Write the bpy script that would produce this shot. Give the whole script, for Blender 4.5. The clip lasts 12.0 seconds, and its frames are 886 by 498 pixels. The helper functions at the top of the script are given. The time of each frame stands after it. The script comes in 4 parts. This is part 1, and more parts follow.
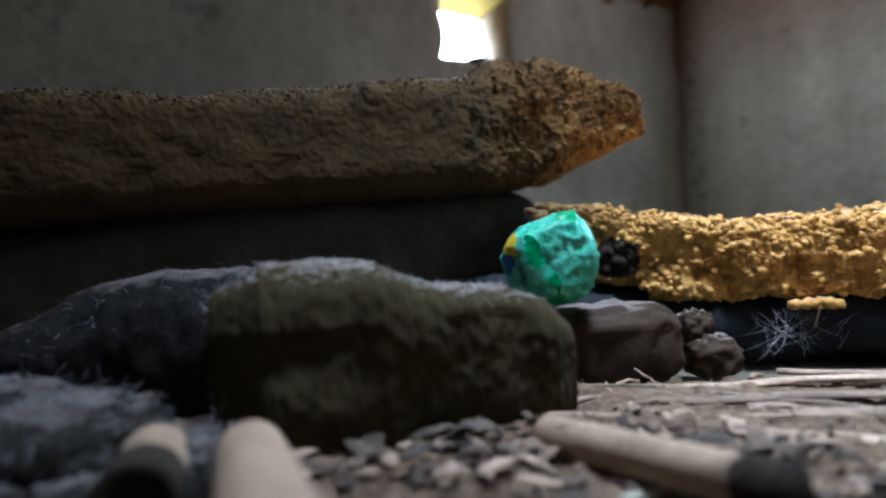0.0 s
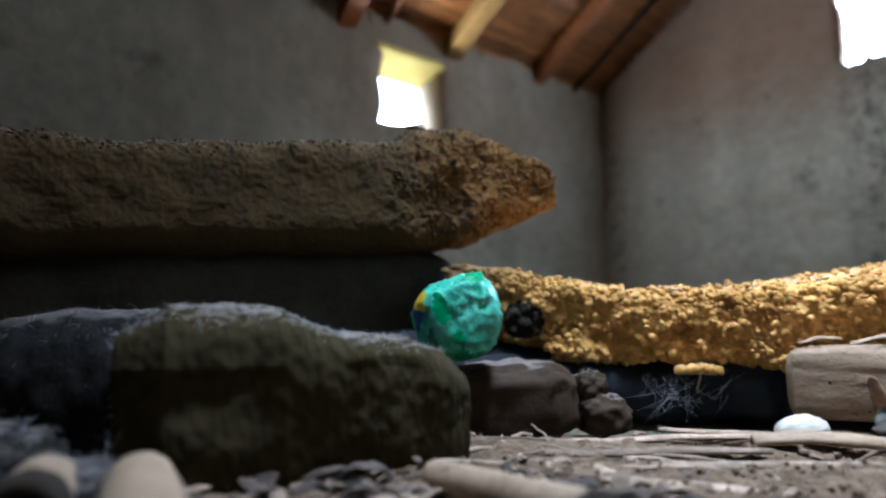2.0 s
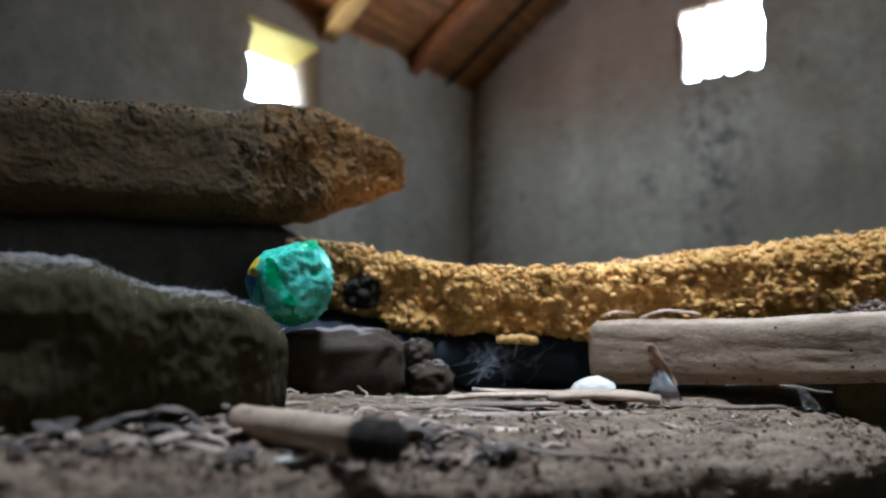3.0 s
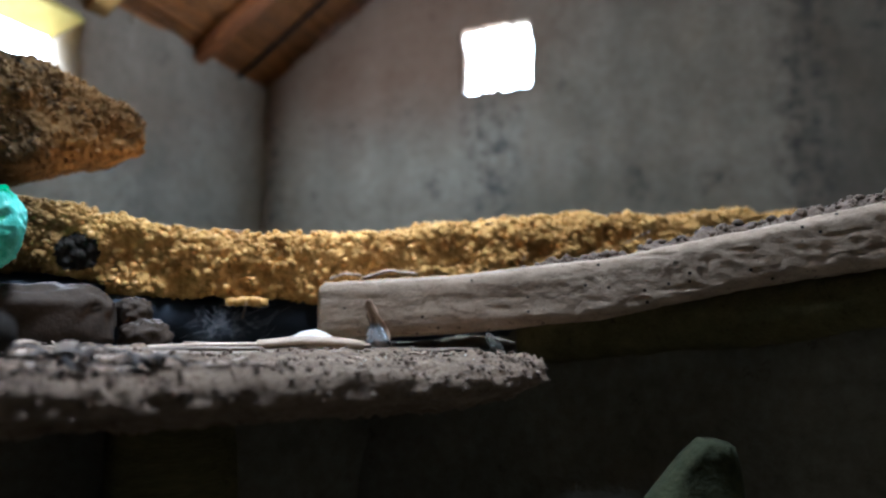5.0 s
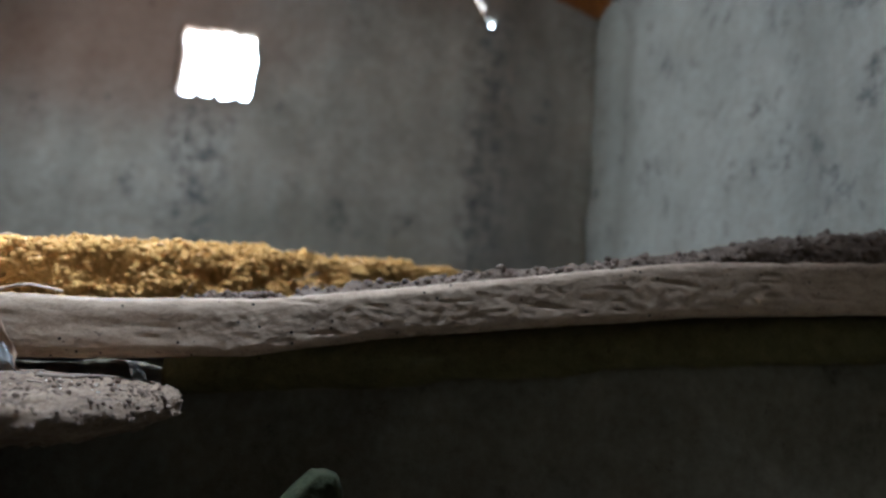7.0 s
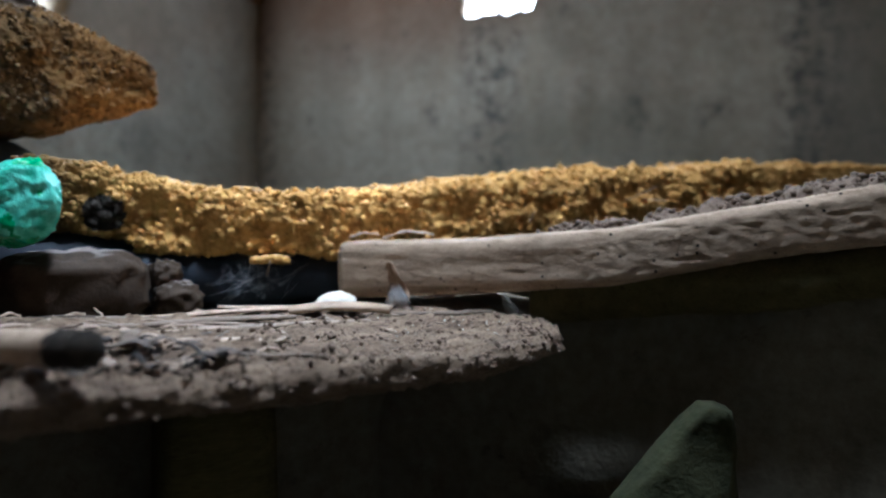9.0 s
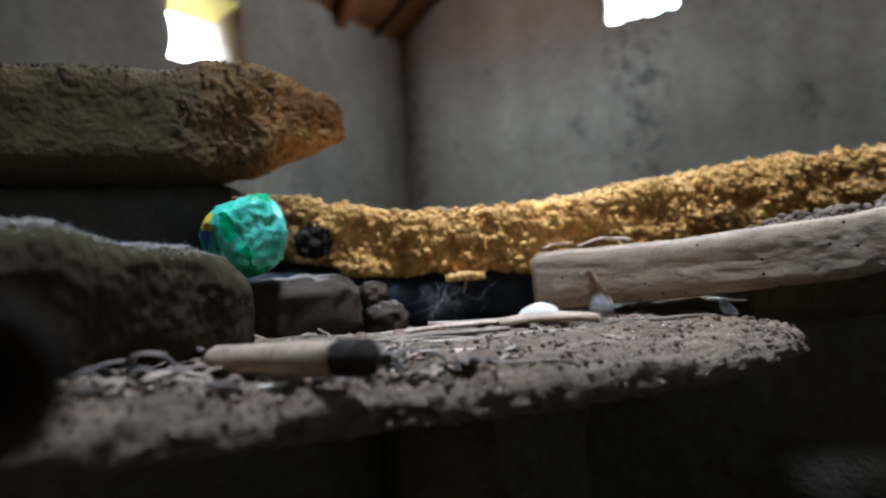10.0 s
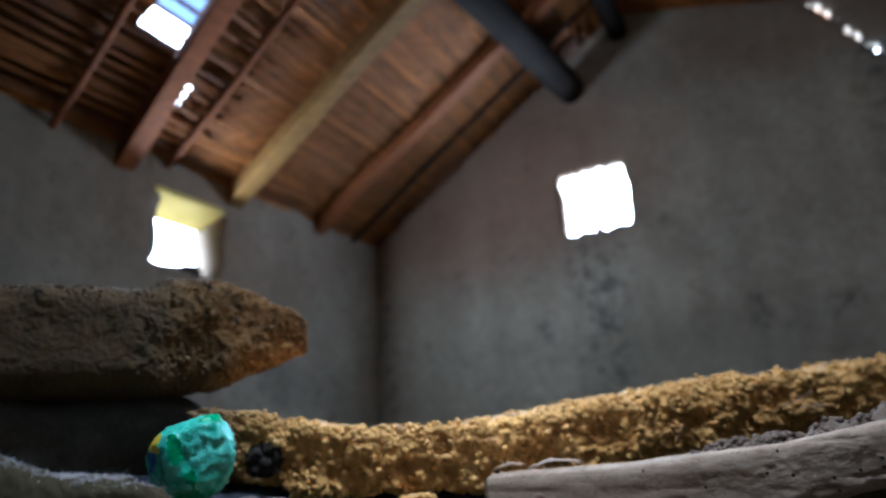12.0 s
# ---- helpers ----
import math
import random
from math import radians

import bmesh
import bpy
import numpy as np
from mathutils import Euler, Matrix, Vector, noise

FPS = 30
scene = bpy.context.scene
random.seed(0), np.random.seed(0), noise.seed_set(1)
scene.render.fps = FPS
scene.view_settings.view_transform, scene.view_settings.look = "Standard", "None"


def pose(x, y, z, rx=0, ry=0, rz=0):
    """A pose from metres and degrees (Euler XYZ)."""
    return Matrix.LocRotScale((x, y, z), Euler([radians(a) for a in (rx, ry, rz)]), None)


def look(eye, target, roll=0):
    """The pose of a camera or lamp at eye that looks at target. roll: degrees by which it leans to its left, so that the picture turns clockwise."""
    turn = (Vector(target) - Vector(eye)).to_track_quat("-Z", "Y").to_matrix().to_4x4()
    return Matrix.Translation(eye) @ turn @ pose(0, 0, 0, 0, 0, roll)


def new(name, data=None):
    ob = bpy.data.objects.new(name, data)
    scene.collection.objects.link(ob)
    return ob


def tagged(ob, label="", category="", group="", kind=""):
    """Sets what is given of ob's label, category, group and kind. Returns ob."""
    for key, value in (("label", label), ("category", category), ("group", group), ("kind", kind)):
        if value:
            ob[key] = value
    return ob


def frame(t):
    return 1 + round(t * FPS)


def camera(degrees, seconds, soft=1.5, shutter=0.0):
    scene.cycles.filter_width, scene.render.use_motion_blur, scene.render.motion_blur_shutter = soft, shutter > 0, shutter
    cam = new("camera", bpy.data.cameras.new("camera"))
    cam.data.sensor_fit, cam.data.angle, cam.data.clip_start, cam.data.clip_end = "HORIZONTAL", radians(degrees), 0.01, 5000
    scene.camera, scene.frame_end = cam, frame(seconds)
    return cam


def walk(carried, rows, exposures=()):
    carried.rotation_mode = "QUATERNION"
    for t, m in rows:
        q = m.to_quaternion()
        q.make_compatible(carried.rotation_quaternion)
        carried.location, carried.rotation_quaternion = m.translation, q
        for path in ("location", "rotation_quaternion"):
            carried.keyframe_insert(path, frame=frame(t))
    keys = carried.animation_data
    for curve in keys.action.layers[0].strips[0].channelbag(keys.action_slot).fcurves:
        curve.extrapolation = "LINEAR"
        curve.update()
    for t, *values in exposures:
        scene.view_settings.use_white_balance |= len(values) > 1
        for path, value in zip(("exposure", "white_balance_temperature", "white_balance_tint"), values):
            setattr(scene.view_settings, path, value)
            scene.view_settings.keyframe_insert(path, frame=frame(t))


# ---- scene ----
cam = camera(69.5, 12.0, soft=2.3)
cam.data.dof.use_dof = True
cam.data.dof.focus_distance = 0.78
cam.data.dof.aperture_fstop = 2.0
PATH = [
    (0, (0.033, -0.03, 0.799), (-0.034, 1.969, 0.79), -4.1),
    (0.5, (0.026, -0.038, 0.812), (-0.062, 1.957, 0.927), -2.6),
    (1, (0.027, -0.041, 0.812), (-0.098, 1.941, 1.045), -2.9),
    (1.5, (0.038, -0.052, 0.798), (0.001, 1.936, 1.019), -2.6),
    (2, (0.06, -0.075, 0.79), (0.202, 1.913, 0.963), -1.3),
    (2.5, (0.091, -0.104, 0.775), (0.424, 1.862, 0.923), 0.0),
    (3, (0.114, -0.129, 0.76), (0.621, 1.801, 0.902), 0.3),
    (5, (0.225, -0.204, 0.677), (1.254, 1.5, 0.87), 0.1),
    (5.5, (0.23, -0.22, 0.68), (1.409, 1.385, 0.867), 1.7),
    (6, (0.233, -0.246, 0.685), (1.6, 1.194, 0.92), 3.2),
    (6.5, (0.222, -0.295, 0.712), (1.784, 0.923, 0.989), 5.6),
    (6.7, (0.225, -0.313, 0.706), (1.835, 0.833, 1.016), 5.5),
    (7.5, (0.206, -0.285, 0.755), (1.89, 0.770, 0.955), 5.4),
    (8.3, (0.184, -0.223, 0.804), (1.708, 1.073, 0.797), 4.4),
    (8.5, (0.175, -0.22, 0.787), (1.571, 1.211, 0.736), 3.6),
    (9, (0.165, -0.215, 0.755), (1.232, 1.475, 0.669), 0.5),
    (9.5, (0.133, -0.188, 0.736), (0.99, 1.618, 0.674), -2.2),
    (10, (0.086, -0.166, 0.739), (0.776, 1.711, 0.737), -3.8),
    (10.5, (0.064, -0.157, 0.737), (0.581, 1.773, 0.806), -3.8),
    (11, (0.061, -0.167, 0.745), (0.511, 1.761, 1.024), -3.7),
    (11.5, (0.071, -0.203, 0.766), (0.559, 1.668, 1.28), -4.6),
    (12, (0.106, -0.231, 0.774), (0.859, 1.529, 1.354), -3.4),
]
walk(cam, [(t, look(eye, target, roll)) for t, eye, target, roll in PATH], [(0.0, 1.35, 4850, 4), (3.0, 1.3, 4800, 4), (5.0, 1.5, 4700, 4), (6.5, 1.55, 4700, 4), (8.5, 1.4, 4800, 4), (10.5, 1.4, 4800, 4), (11.5, 1.1, 4650, 6), (12.0, 0.9, 4600, 6)])

# ---- room frame: u runs along the long wall to the corner, v along the gable wall ----
CORNER = Vector((1.128, 3.135, 0.0))
U, V = Vector((0.763, 0.646, 0.0)).normalized(), Vector((0.646, -0.763, 0.0)).normalized()
WIDTH, LENGTH, EAVE, PITCH, RIDGE, THICK = 3.08, 4.9, 1.854, 0.66, 1.50, 0.34
ROOM = Matrix((U, -V, Vector((0, 0, 1)))).transposed().to_4x4()
ROOM.translation = CORNER


def at_room(u, v, z):
    return CORNER + U * u + V * v + Vector((0, 0, z))


def roof_z(v):
    return EAVE + PITCH * v if v < RIDGE else EAVE + PITCH * RIDGE - 0.30 * (v - RIDGE)


# ---- light ----
world = bpy.data.worlds.new("sky")
scene.world = world
world.use_nodes = True
sky = world.node_tree.nodes.new("ShaderNodeTexSky")
sky.sky_type, sky.sun_disc, sky.sun_elevation, sky.sun_rotation = "NISHITA", False, radians(58), radians(-40)
world.node_tree.nodes["Background"].inputs[1].default_value = 0.15
world.node_tree.links.new(sky.outputs[0], world.node_tree.nodes["Background"].inputs[0])


def lamp(name, kind, m, energy, colour, **more):
    data = bpy.data.lights.new(name, kind)
    data.energy, data.color = energy, colour
    ob = new(name, data)
    ob.matrix_world = m
    if kind == "SUN":
        data.angle = radians(0.5)
    else:
        data.shape, data.size, data.size_y = "RECTANGLE", more["wide"], more["high"]
    return ob


lamp("sun", "SUN", look((-2.2, 3.2, 6.0), (0, 0, 0)), 3.0, (1.0, 0.93, 0.82))
# daylight in the two wall openings and in the smoke hole at the ridge
lamp("window_daylight", "AREA", look(at_room(-1.305, 0.02, 1.59), at_room(-1.305, 1.0, 1.50)), 9.0, (1.0, 0.98, 0.95), wide=0.28, high=0.26)
lamp("gable_daylight", "AREA", look(at_room(-0.02, 1.27, 1.87), at_room(-1.0, 1.27, 1.80)), 6.3, (0.84, 0.91, 1.0), wide=0.30, high=0.28)
lamp("smoke_hole_daylight", "AREA", look(at_room(-2.20, 1.50, 2.80), (0.56, 0.68, 0.65)), 8.2, (1.0, 0.96, 0.92), wide=0.5, high=0.4).data.spread = radians(72)


# ---- materials ----
def material(name, dark, light, scale=8.0, rough=0.9, bump=0.3, fine=60.0, spots=0.0, spot_colour=(0.02, 0.018, 0.015), stretch=(1, 1, 1), metal=0.0, sheen=0.0, vary=0.0, depth=0.004, dust=0.0, streak=0.0, grade=None, stains=(), dust_from=0.72, holes=0.0, specular=None, patches=()):
    m = bpy.data.materials.new(name)
    m.use_nodes = True
    t = m.node_tree
    n, l = t.nodes, t.links
    b = n["Principled BSDF"]
    b.inputs["Roughness"].default_value, b.inputs["Metallic"].default_value = rough, metal
    b.inputs["Specular IOR Level"].default_value = specular if specular is not None else (0.12 if rough >= 0.9 else 0.35)
    co, mp = n.new("ShaderNodeTexCoord"), n.new("ShaderNodeMapping")
    mp.inputs["Scale"].default_value = stretch
    l.new(co.outputs["Object"], mp.inputs["Vector"])

    def noise_node(s, detail, rgh=0.6):
        k = n.new("ShaderNodeTexNoise")
        k.inputs["Scale"].default_value, k.inputs["Detail"].default_value, k.inputs["Roughness"].default_value = s, detail, rgh
        l.new(mp.outputs[0], k.inputs["Vector"])
        return k
    big, small = noise_node(scale, 5), noise_node(fine, 4, 0.7)
    ramp = n.new("ShaderNodeValToRGB")
    ramp.color_ramp.elements[0].position, ramp.color_ramp.elements[1].position = 0.32, 0.68
    ramp.color_ramp.elements[0].color, ramp.color_ramp.elements[1].color = (*dark, 1), (*light, 1)
    mixv = n.new("ShaderNodeMath")
    mixv.operation = "MULTIPLY_ADD"
    mixv.inputs[1].default_value = 0.45
    l.new(small.outputs[0], mixv.inputs[0])
    half = n.new("ShaderNodeMath")
    half.operation = "MULTIPLY"
    half.inputs[1].default_value = 0.55
    l.new(big.outputs[0], half.inputs[0])
    l.new(half.outputs[0], mixv.inputs[2])
    l.new(mixv.outputs[0], ramp.inputs[0])
    colour = ramp.outputs[0]

    def blend(factor, other):
        mx = n.new("ShaderNodeMix")
        mx.data_type = "RGBA"
        l.new(factor, mx.inputs["Factor"])
        l.new(colour, mx.inputs["A"])
        mx.inputs["B"].default_value = (*other, 1)
        return mx.outputs["Result"]
    if spots:
        sp = noise_node(scale * 2.3, 6, 0.75)
        r2 = n.new("ShaderNodeValToRGB")
        r2.color_ramp.elements[0].position, r2.color_ramp.elements[1].position = 0.66 - 0.16 * spots, 0.74 - 0.10 * spots
        l.new(sp.outputs[0], r2.inputs[0])
        colour = blend(r2.outputs[0], spot_colour)
    if streak:
        wide = n.new("ShaderNodeMapping")
        wide.inputs["Scale"].default_value = (4.5, 4.5, 0.35)
        l.new(co.outputs["Object"], wide.inputs["Vector"])
        sn = n.new("ShaderNodeTexNoise")
        sn.inputs["Scale"].default_value, sn.inputs["Detail"].default_value = 1.0, 5
        l.new(wide.outputs[0], sn.inputs["Vector"])
        r4 = n.new("ShaderNodeMapRange")
        r4.inputs[1].default_value, r4.inputs[2].default_value, r4.inputs[4].default_value = 0.48, 0.72, streak
        l.new(sn.outputs[0], r4.inputs[0])
        colour = blend(r4.outputs[0], tuple(c * 0.4 for c in dark))
    for sx0, wide_s, top_s in stains:
        # a dirt run below (sx0, top_s), broken up by noise
        sep_s, d1, d2, mul, gate = (n.new("ShaderNodeSeparateXYZ"), n.new("ShaderNodeMath"), n.new("ShaderNodeMath"), n.new("ShaderNodeMath"), n.new("ShaderNodeMapRange"))
        l.new(co.outputs["Object"], sep_s.inputs[0])
        d1.operation, d2.operation, mul.operation = "SUBTRACT", "ABSOLUTE", "MULTIPLY"
        l.new(sep_s.outputs["X"], d1.inputs[0])
        d1.inputs[1].default_value = sx0
        l.new(d1.outputs[0], d2.inputs[0])
        edge = n.new("ShaderNodeMapRange")
        l.new(d2.outputs[0], edge.inputs[0])
        edge.inputs[1].default_value, edge.inputs[2].default_value, edge.inputs[3].default_value, edge.inputs[4].default_value = wide_s * 0.3, wide_s, 1.0, 0.0
        gz = n.new("ShaderNodeMapRange")
        l.new(sep_s.outputs["Z"], gz.inputs[0])
        gz.inputs[1].default_value, gz.inputs[2].default_value, gz.inputs[3].default_value, gz.inputs[4].default_value = top_s - 0.06, top_s + 0.06, 1.0, 0.0
        l.new(edge.outputs[0], mul.inputs[0])
        l.new(gz.outputs[0], mul.inputs[1])
        brk = noise_node(15.0, 6, 0.7)
        l.new(brk.outputs[0], gate.inputs[0])
        gate.inputs[1].default_value, gate.inputs[2].default_value, gate.inputs[4].default_value = 0.46, 0.62, 0.85
        both = n.new("ShaderNodeMath")
        both.operation = "MULTIPLY"
        l.new(mul.outputs[0], both.inputs[0])
        l.new(gate.outputs[0], both.inputs[1])
        colour = blend(both.outputs[0], (0.07, 0.068, 0.07))
    for px, pz, hx, hz, edge_w, amount, tone in patches:
        # a broad patch of another tone about (px, pz), with a wandering edge
        at, away, size, far, mask, wander = (n.new("ShaderNodeMapping"), n.new("ShaderNodeVectorMath"), n.new("ShaderNodeVectorMath"), n.new("ShaderNodeMath"), n.new("ShaderNodeMapRange"), n.new("ShaderNodeTexNoise"))
        away.operation, size.operation, far.operation = "SUBTRACT", "LENGTH", "MULTIPLY_ADD"
        away.inputs[1].default_value = (px, 0.0, pz)
        l.new(co.outputs["Object"], away.inputs[0])
        at.inputs["Scale"].default_value = (1 / hx, 0.0, 1 / hz)
        l.new(away.outputs[0], at.inputs["Vector"])
        l.new(at.outputs[0], size.inputs[0])
        wander.inputs["Scale"].default_value, wander.inputs["Detail"].default_value = 3.5, 4
        l.new(co.outputs["Object"], wander.inputs["Vector"])
        l.new(wander.outputs[0], far.inputs[0])
        far.inputs[1].default_value = 0.7
        l.new(size.outputs["Value"], far.inputs[2])
        l.new(far.outputs[0], mask.inputs[0])
        mask.inputs[1].default_value, mask.inputs[2].default_value, mask.inputs[3].default_value, mask.inputs[4].default_value = 1.35 - edge_w, 1.35 + edge_w, amount, 0.0
        colour = blend(mask.outputs[0], tone)
    # darkens the low-x end: shade and dirt together put into the colour
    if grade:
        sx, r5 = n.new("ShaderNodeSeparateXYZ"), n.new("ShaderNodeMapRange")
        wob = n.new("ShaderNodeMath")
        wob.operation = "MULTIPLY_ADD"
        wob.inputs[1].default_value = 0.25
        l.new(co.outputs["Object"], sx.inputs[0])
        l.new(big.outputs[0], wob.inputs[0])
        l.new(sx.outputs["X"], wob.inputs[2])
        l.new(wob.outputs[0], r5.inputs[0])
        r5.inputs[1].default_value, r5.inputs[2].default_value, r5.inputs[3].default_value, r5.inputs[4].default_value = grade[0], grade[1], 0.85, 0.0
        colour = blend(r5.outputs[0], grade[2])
    if dust:
        geo, sep, r3 = n.new("ShaderNodeNewGeometry"), n.new("ShaderNodeSeparateXYZ"), n.new("ShaderNodeMapRange")
        l.new(geo.outputs["Normal"], sep.inputs[0])
        l.new(sep.outputs["Z"], r3.inputs[0])
        r3.inputs[1].default_value, r3.inputs[2].default_value, r3.inputs[4].default_value = dust_from, min(1.0, dust_from + 0.28), dust
        colour = blend(r3.outputs[0], (0.34, 0.30, 0.285))
    if holes:
        vor, near, pick, gate_h = n.new("ShaderNodeTexVoronoi"), n.new("ShaderNodeMapRange"), n.new("ShaderNodeSeparateColor"), n.new("ShaderNodeMath")
        vor.inputs["Scale"].default_value = holes
        l.new(co.outputs["Object"], vor.inputs["Vector"])
        l.new(vor.outputs["Distance"], near.inputs[0])
        near.inputs[1].default_value, near.inputs[2].default_value, near.inputs[3].default_value, near.inputs[4].default_value = 0.10, 0.17, 1.0, 0.0
        l.new(vor.outputs["Color"], pick.inputs[0])
        gate_h.operation = "GREATER_THAN"
        gate_h.inputs[1].default_value = 0.62
        l.new(pick.outputs[0], gate_h.inputs[0])
        hole = n.new("ShaderNodeMath")
        hole.operation = "MULTIPLY"
        l.new(near.outputs[0], hole.inputs[0])
        l.new(gate_h.outputs[0], hole.inputs[1])
        colour = blend(hole.outputs[0], (0.02, 0.015, 0.012))
    if vary:
        info, hsv = n.new("ShaderNodeObjectInfo"), n.new("ShaderNodeHueSaturation")
        mr = n.new("ShaderNodeMapRange")
        mr.inputs[3].default_value, mr.inputs[4].default_value = 1 - vary, 1 + vary
        l.new(info.outputs["Random"], mr.inputs[0])
        l.new(mr.outputs[0], hsv.inputs["Value"])
        l.new(colour, hsv.inputs["Color"])
        colour = hsv.outputs[0]
    l.new(colour, b.inputs["Base Color"])
    bp = n.new("ShaderNodeBump")
    bp.inputs["Strength"].default_value, bp.inputs["Distance"].default_value = bump, depth
    l.new(mixv.outputs[0], bp.inputs["Height"])
    l.new(bp.outputs[0], b.inputs["Normal"])
    if sheen:
        b.inputs["Sheen Weight"].default_value = sheen
    return m


PLASTER = material("mud_plaster", (0.205, 0.178, 0.128), (0.46, 0.405, 0.305), 1.6, 0.95, 0.8, 22, 0.5, (0.12, 0.105, 0.09), depth=0.016, streak=0.35, patches=((3.9, 1.75, 1.1, 0.42, 0.35, 0.5, (0.20, 0.125, 0.07)), (1.6, 1.5, 1.7, 0.8, 0.4, 0.45, (0.13, 0.115, 0.075))))
GABLE_PLASTER = material("stained_plaster", (0.215, 0.187, 0.14), (0.47, 0.415, 0.32), 1.9, 0.95, 0.9, 22, 0.5, (0.10, 0.095, 0.09), depth=0.018, streak=0.28, stains=((1.24, 0.20, 1.70), (0.07, 0.07, 1.86), (2.55, 0.16, 2.3)), patches=((0.55, 2.12, 0.95, 0.55, 0.4, 0.62, (0.23, 0.112, 0.060)), (2.70, 1.4, 0.20, 1.15, 0.12, 0.42, (0.165, 0.145, 0.115)), (1.75, 0.75, 0.75, 0.52, 0.14, 0.35, (0.19, 0.175, 0.125)), (2.2, 2.55, 0.6, 0.25, 0.3, 0.5, (0.17, 0.11, 0.065))))
PITTED = material("pitted_plaster", (0.27, 0.242, 0.178), (0.45, 0.405, 0.31), 2.6, 0.95, 1.0, 26, 0.75, (0.13, 0.12, 0.10), depth=0.024, streak=0.35, patches=((5.15, 1.3, 0.30, 1.6, 0.4, 0.5, (0.17, 0.16, 0.115)),))
BOUNCE_YELLOW_CLAY = material("bounce_yellow_clay", (0.58, 0.44, 0.10), (0.70, 0.56, 0.18), 9, 0.9, 0.5, 50)
EARTH = material("earth_floor", (0.085, 0.076, 0.055), (0.18, 0.160, 0.118), 5, 1.0, 0.7, 40, 0.3, (0.06, 0.05, 0.04), depth=0.008)
MOSSY_EARTH = material("dark_olive_earth", (0.014, 0.015, 0.007), (0.045, 0.046, 0.022), 12, 1.0, 0.9, 60, 0.4, (0.02, 0.018, 0.01), depth=0.008)
# grade: dirt plus the shade behind the bag, painted on the left end
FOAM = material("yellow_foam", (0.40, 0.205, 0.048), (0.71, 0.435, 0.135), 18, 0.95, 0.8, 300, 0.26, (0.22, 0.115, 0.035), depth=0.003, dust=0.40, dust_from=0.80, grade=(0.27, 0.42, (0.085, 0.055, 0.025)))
# dark spots and grade hold the front's shade as well as soil
DIRTY_SHADED_FOAM = material("dirty_shaded_foam", (0.125, 0.060, 0.016), (0.38, 0.20, 0.058), 12, 0.95, 0.8, 150, 0.85, (0.030, 0.020, 0.014), depth=0.004, grade=(0.22, 0.46, (0.050, 0.040, 0.022)), dust=0.55, dust_from=0.80)
WEATHERED = material("weathered_wood", (0.205, 0.144, 0.093), (0.46, 0.346, 0.242), 11, 0.9, 0.9, 85, 0.5, (0.12, 0.085, 0.06), (2.2, 2.2, 6), depth=0.003, holes=60)
PLANK_WOOD = material("plank_wood", (0.062, 0.042, 0.027), (0.31, 0.222, 0.150), 16, 0.9, 1.0, 110, 0.6, (0.055, 0.042, 0.032), (1, 3, 3), depth=0.009)
ROOF_WOOD = material("roof_timber", (0.085, 0.024, 0.004), (0.23, 0.070, 0.010), 6, 0.8, 0.5, 40, 0.3, stretch=(1, 6, 6), vary=0.3)
PALE_TIMBER = material("pale_timber", (0.11, 0.052, 0.009), (0.25, 0.128, 0.022), 6, 0.8, 0.5, 40, 0.25, stretch=(1, 6, 6))
SOOTY_LOG = material("sooty_log", (0.009, 0.007, 0.005), (0.026, 0.019, 0.013), 6, 0.95, 0.5, 40)
OLIVE_WOOD = material("olive_wood", (0.045, 0.040, 0.016), (0.12, 0.100, 0.042), 9, 0.95, 0.8, 60, 0.4, (0.03, 0.025, 0.012), (1, 5, 5), depth=0.005)
REED = material("roof_reed", (0.060, 0.018, 0.002), (0.36, 0.125, 0.012), 5, 0.7, 0.4, 40, 0.45, (0.035, 0.016, 0.007), (0.6, 6, 6), vary=0.55)
THATCH = material("thatch", (0.05, 0.020, 0.006), (0.13, 0.055, 0.016), 20, 1.0, 0.8, 90)
BAMBOO = material("bamboo", (0.24, 0.168, 0.108), (0.50, 0.375, 0.262), 11, 0.6, 0.5, 70, 0.6, (0.12, 0.08, 0.055), (1, 3, 3))
CHARRED_AND_SHADED = material("charred_and_shaded_end", (0.015, 0.012, 0.010), (0.05, 0.04, 0.03), 40, 0.9, 0.9, 120)
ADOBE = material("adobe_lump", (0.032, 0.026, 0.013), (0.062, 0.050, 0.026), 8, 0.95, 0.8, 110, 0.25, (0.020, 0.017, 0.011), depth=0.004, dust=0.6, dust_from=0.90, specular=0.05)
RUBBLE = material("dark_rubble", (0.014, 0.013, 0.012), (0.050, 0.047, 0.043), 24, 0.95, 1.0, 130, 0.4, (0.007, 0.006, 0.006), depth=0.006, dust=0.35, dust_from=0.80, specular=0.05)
STONE = material("brown_stone", (0.026, 0.016, 0.009), (0.066, 0.042, 0.024), 16, 0.85, 0.7, 90, 0.3, dust=0.45, dust_from=0.86)
PALE_STONE = material("pale_stone", (0.50, 0.46, 0.38), (0.70, 0.66, 0.58), 12, 0.8, 0.4, 80)
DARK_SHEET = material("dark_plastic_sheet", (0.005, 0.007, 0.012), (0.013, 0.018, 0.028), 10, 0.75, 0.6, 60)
DARK_CLOTH = material("dark_cloth", (0.075, 0.072, 0.062), (0.18, 0.17, 0.15), 14, 0.95, 0.7, 120)
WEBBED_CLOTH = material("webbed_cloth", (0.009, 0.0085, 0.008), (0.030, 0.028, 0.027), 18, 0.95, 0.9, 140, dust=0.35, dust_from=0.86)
GREEN = material("green_plastic", (0.02, 0.30, 0.15), (0.24, 0.74, 0.60), 18, 0.24, 0.8, 48, depth=0.010)
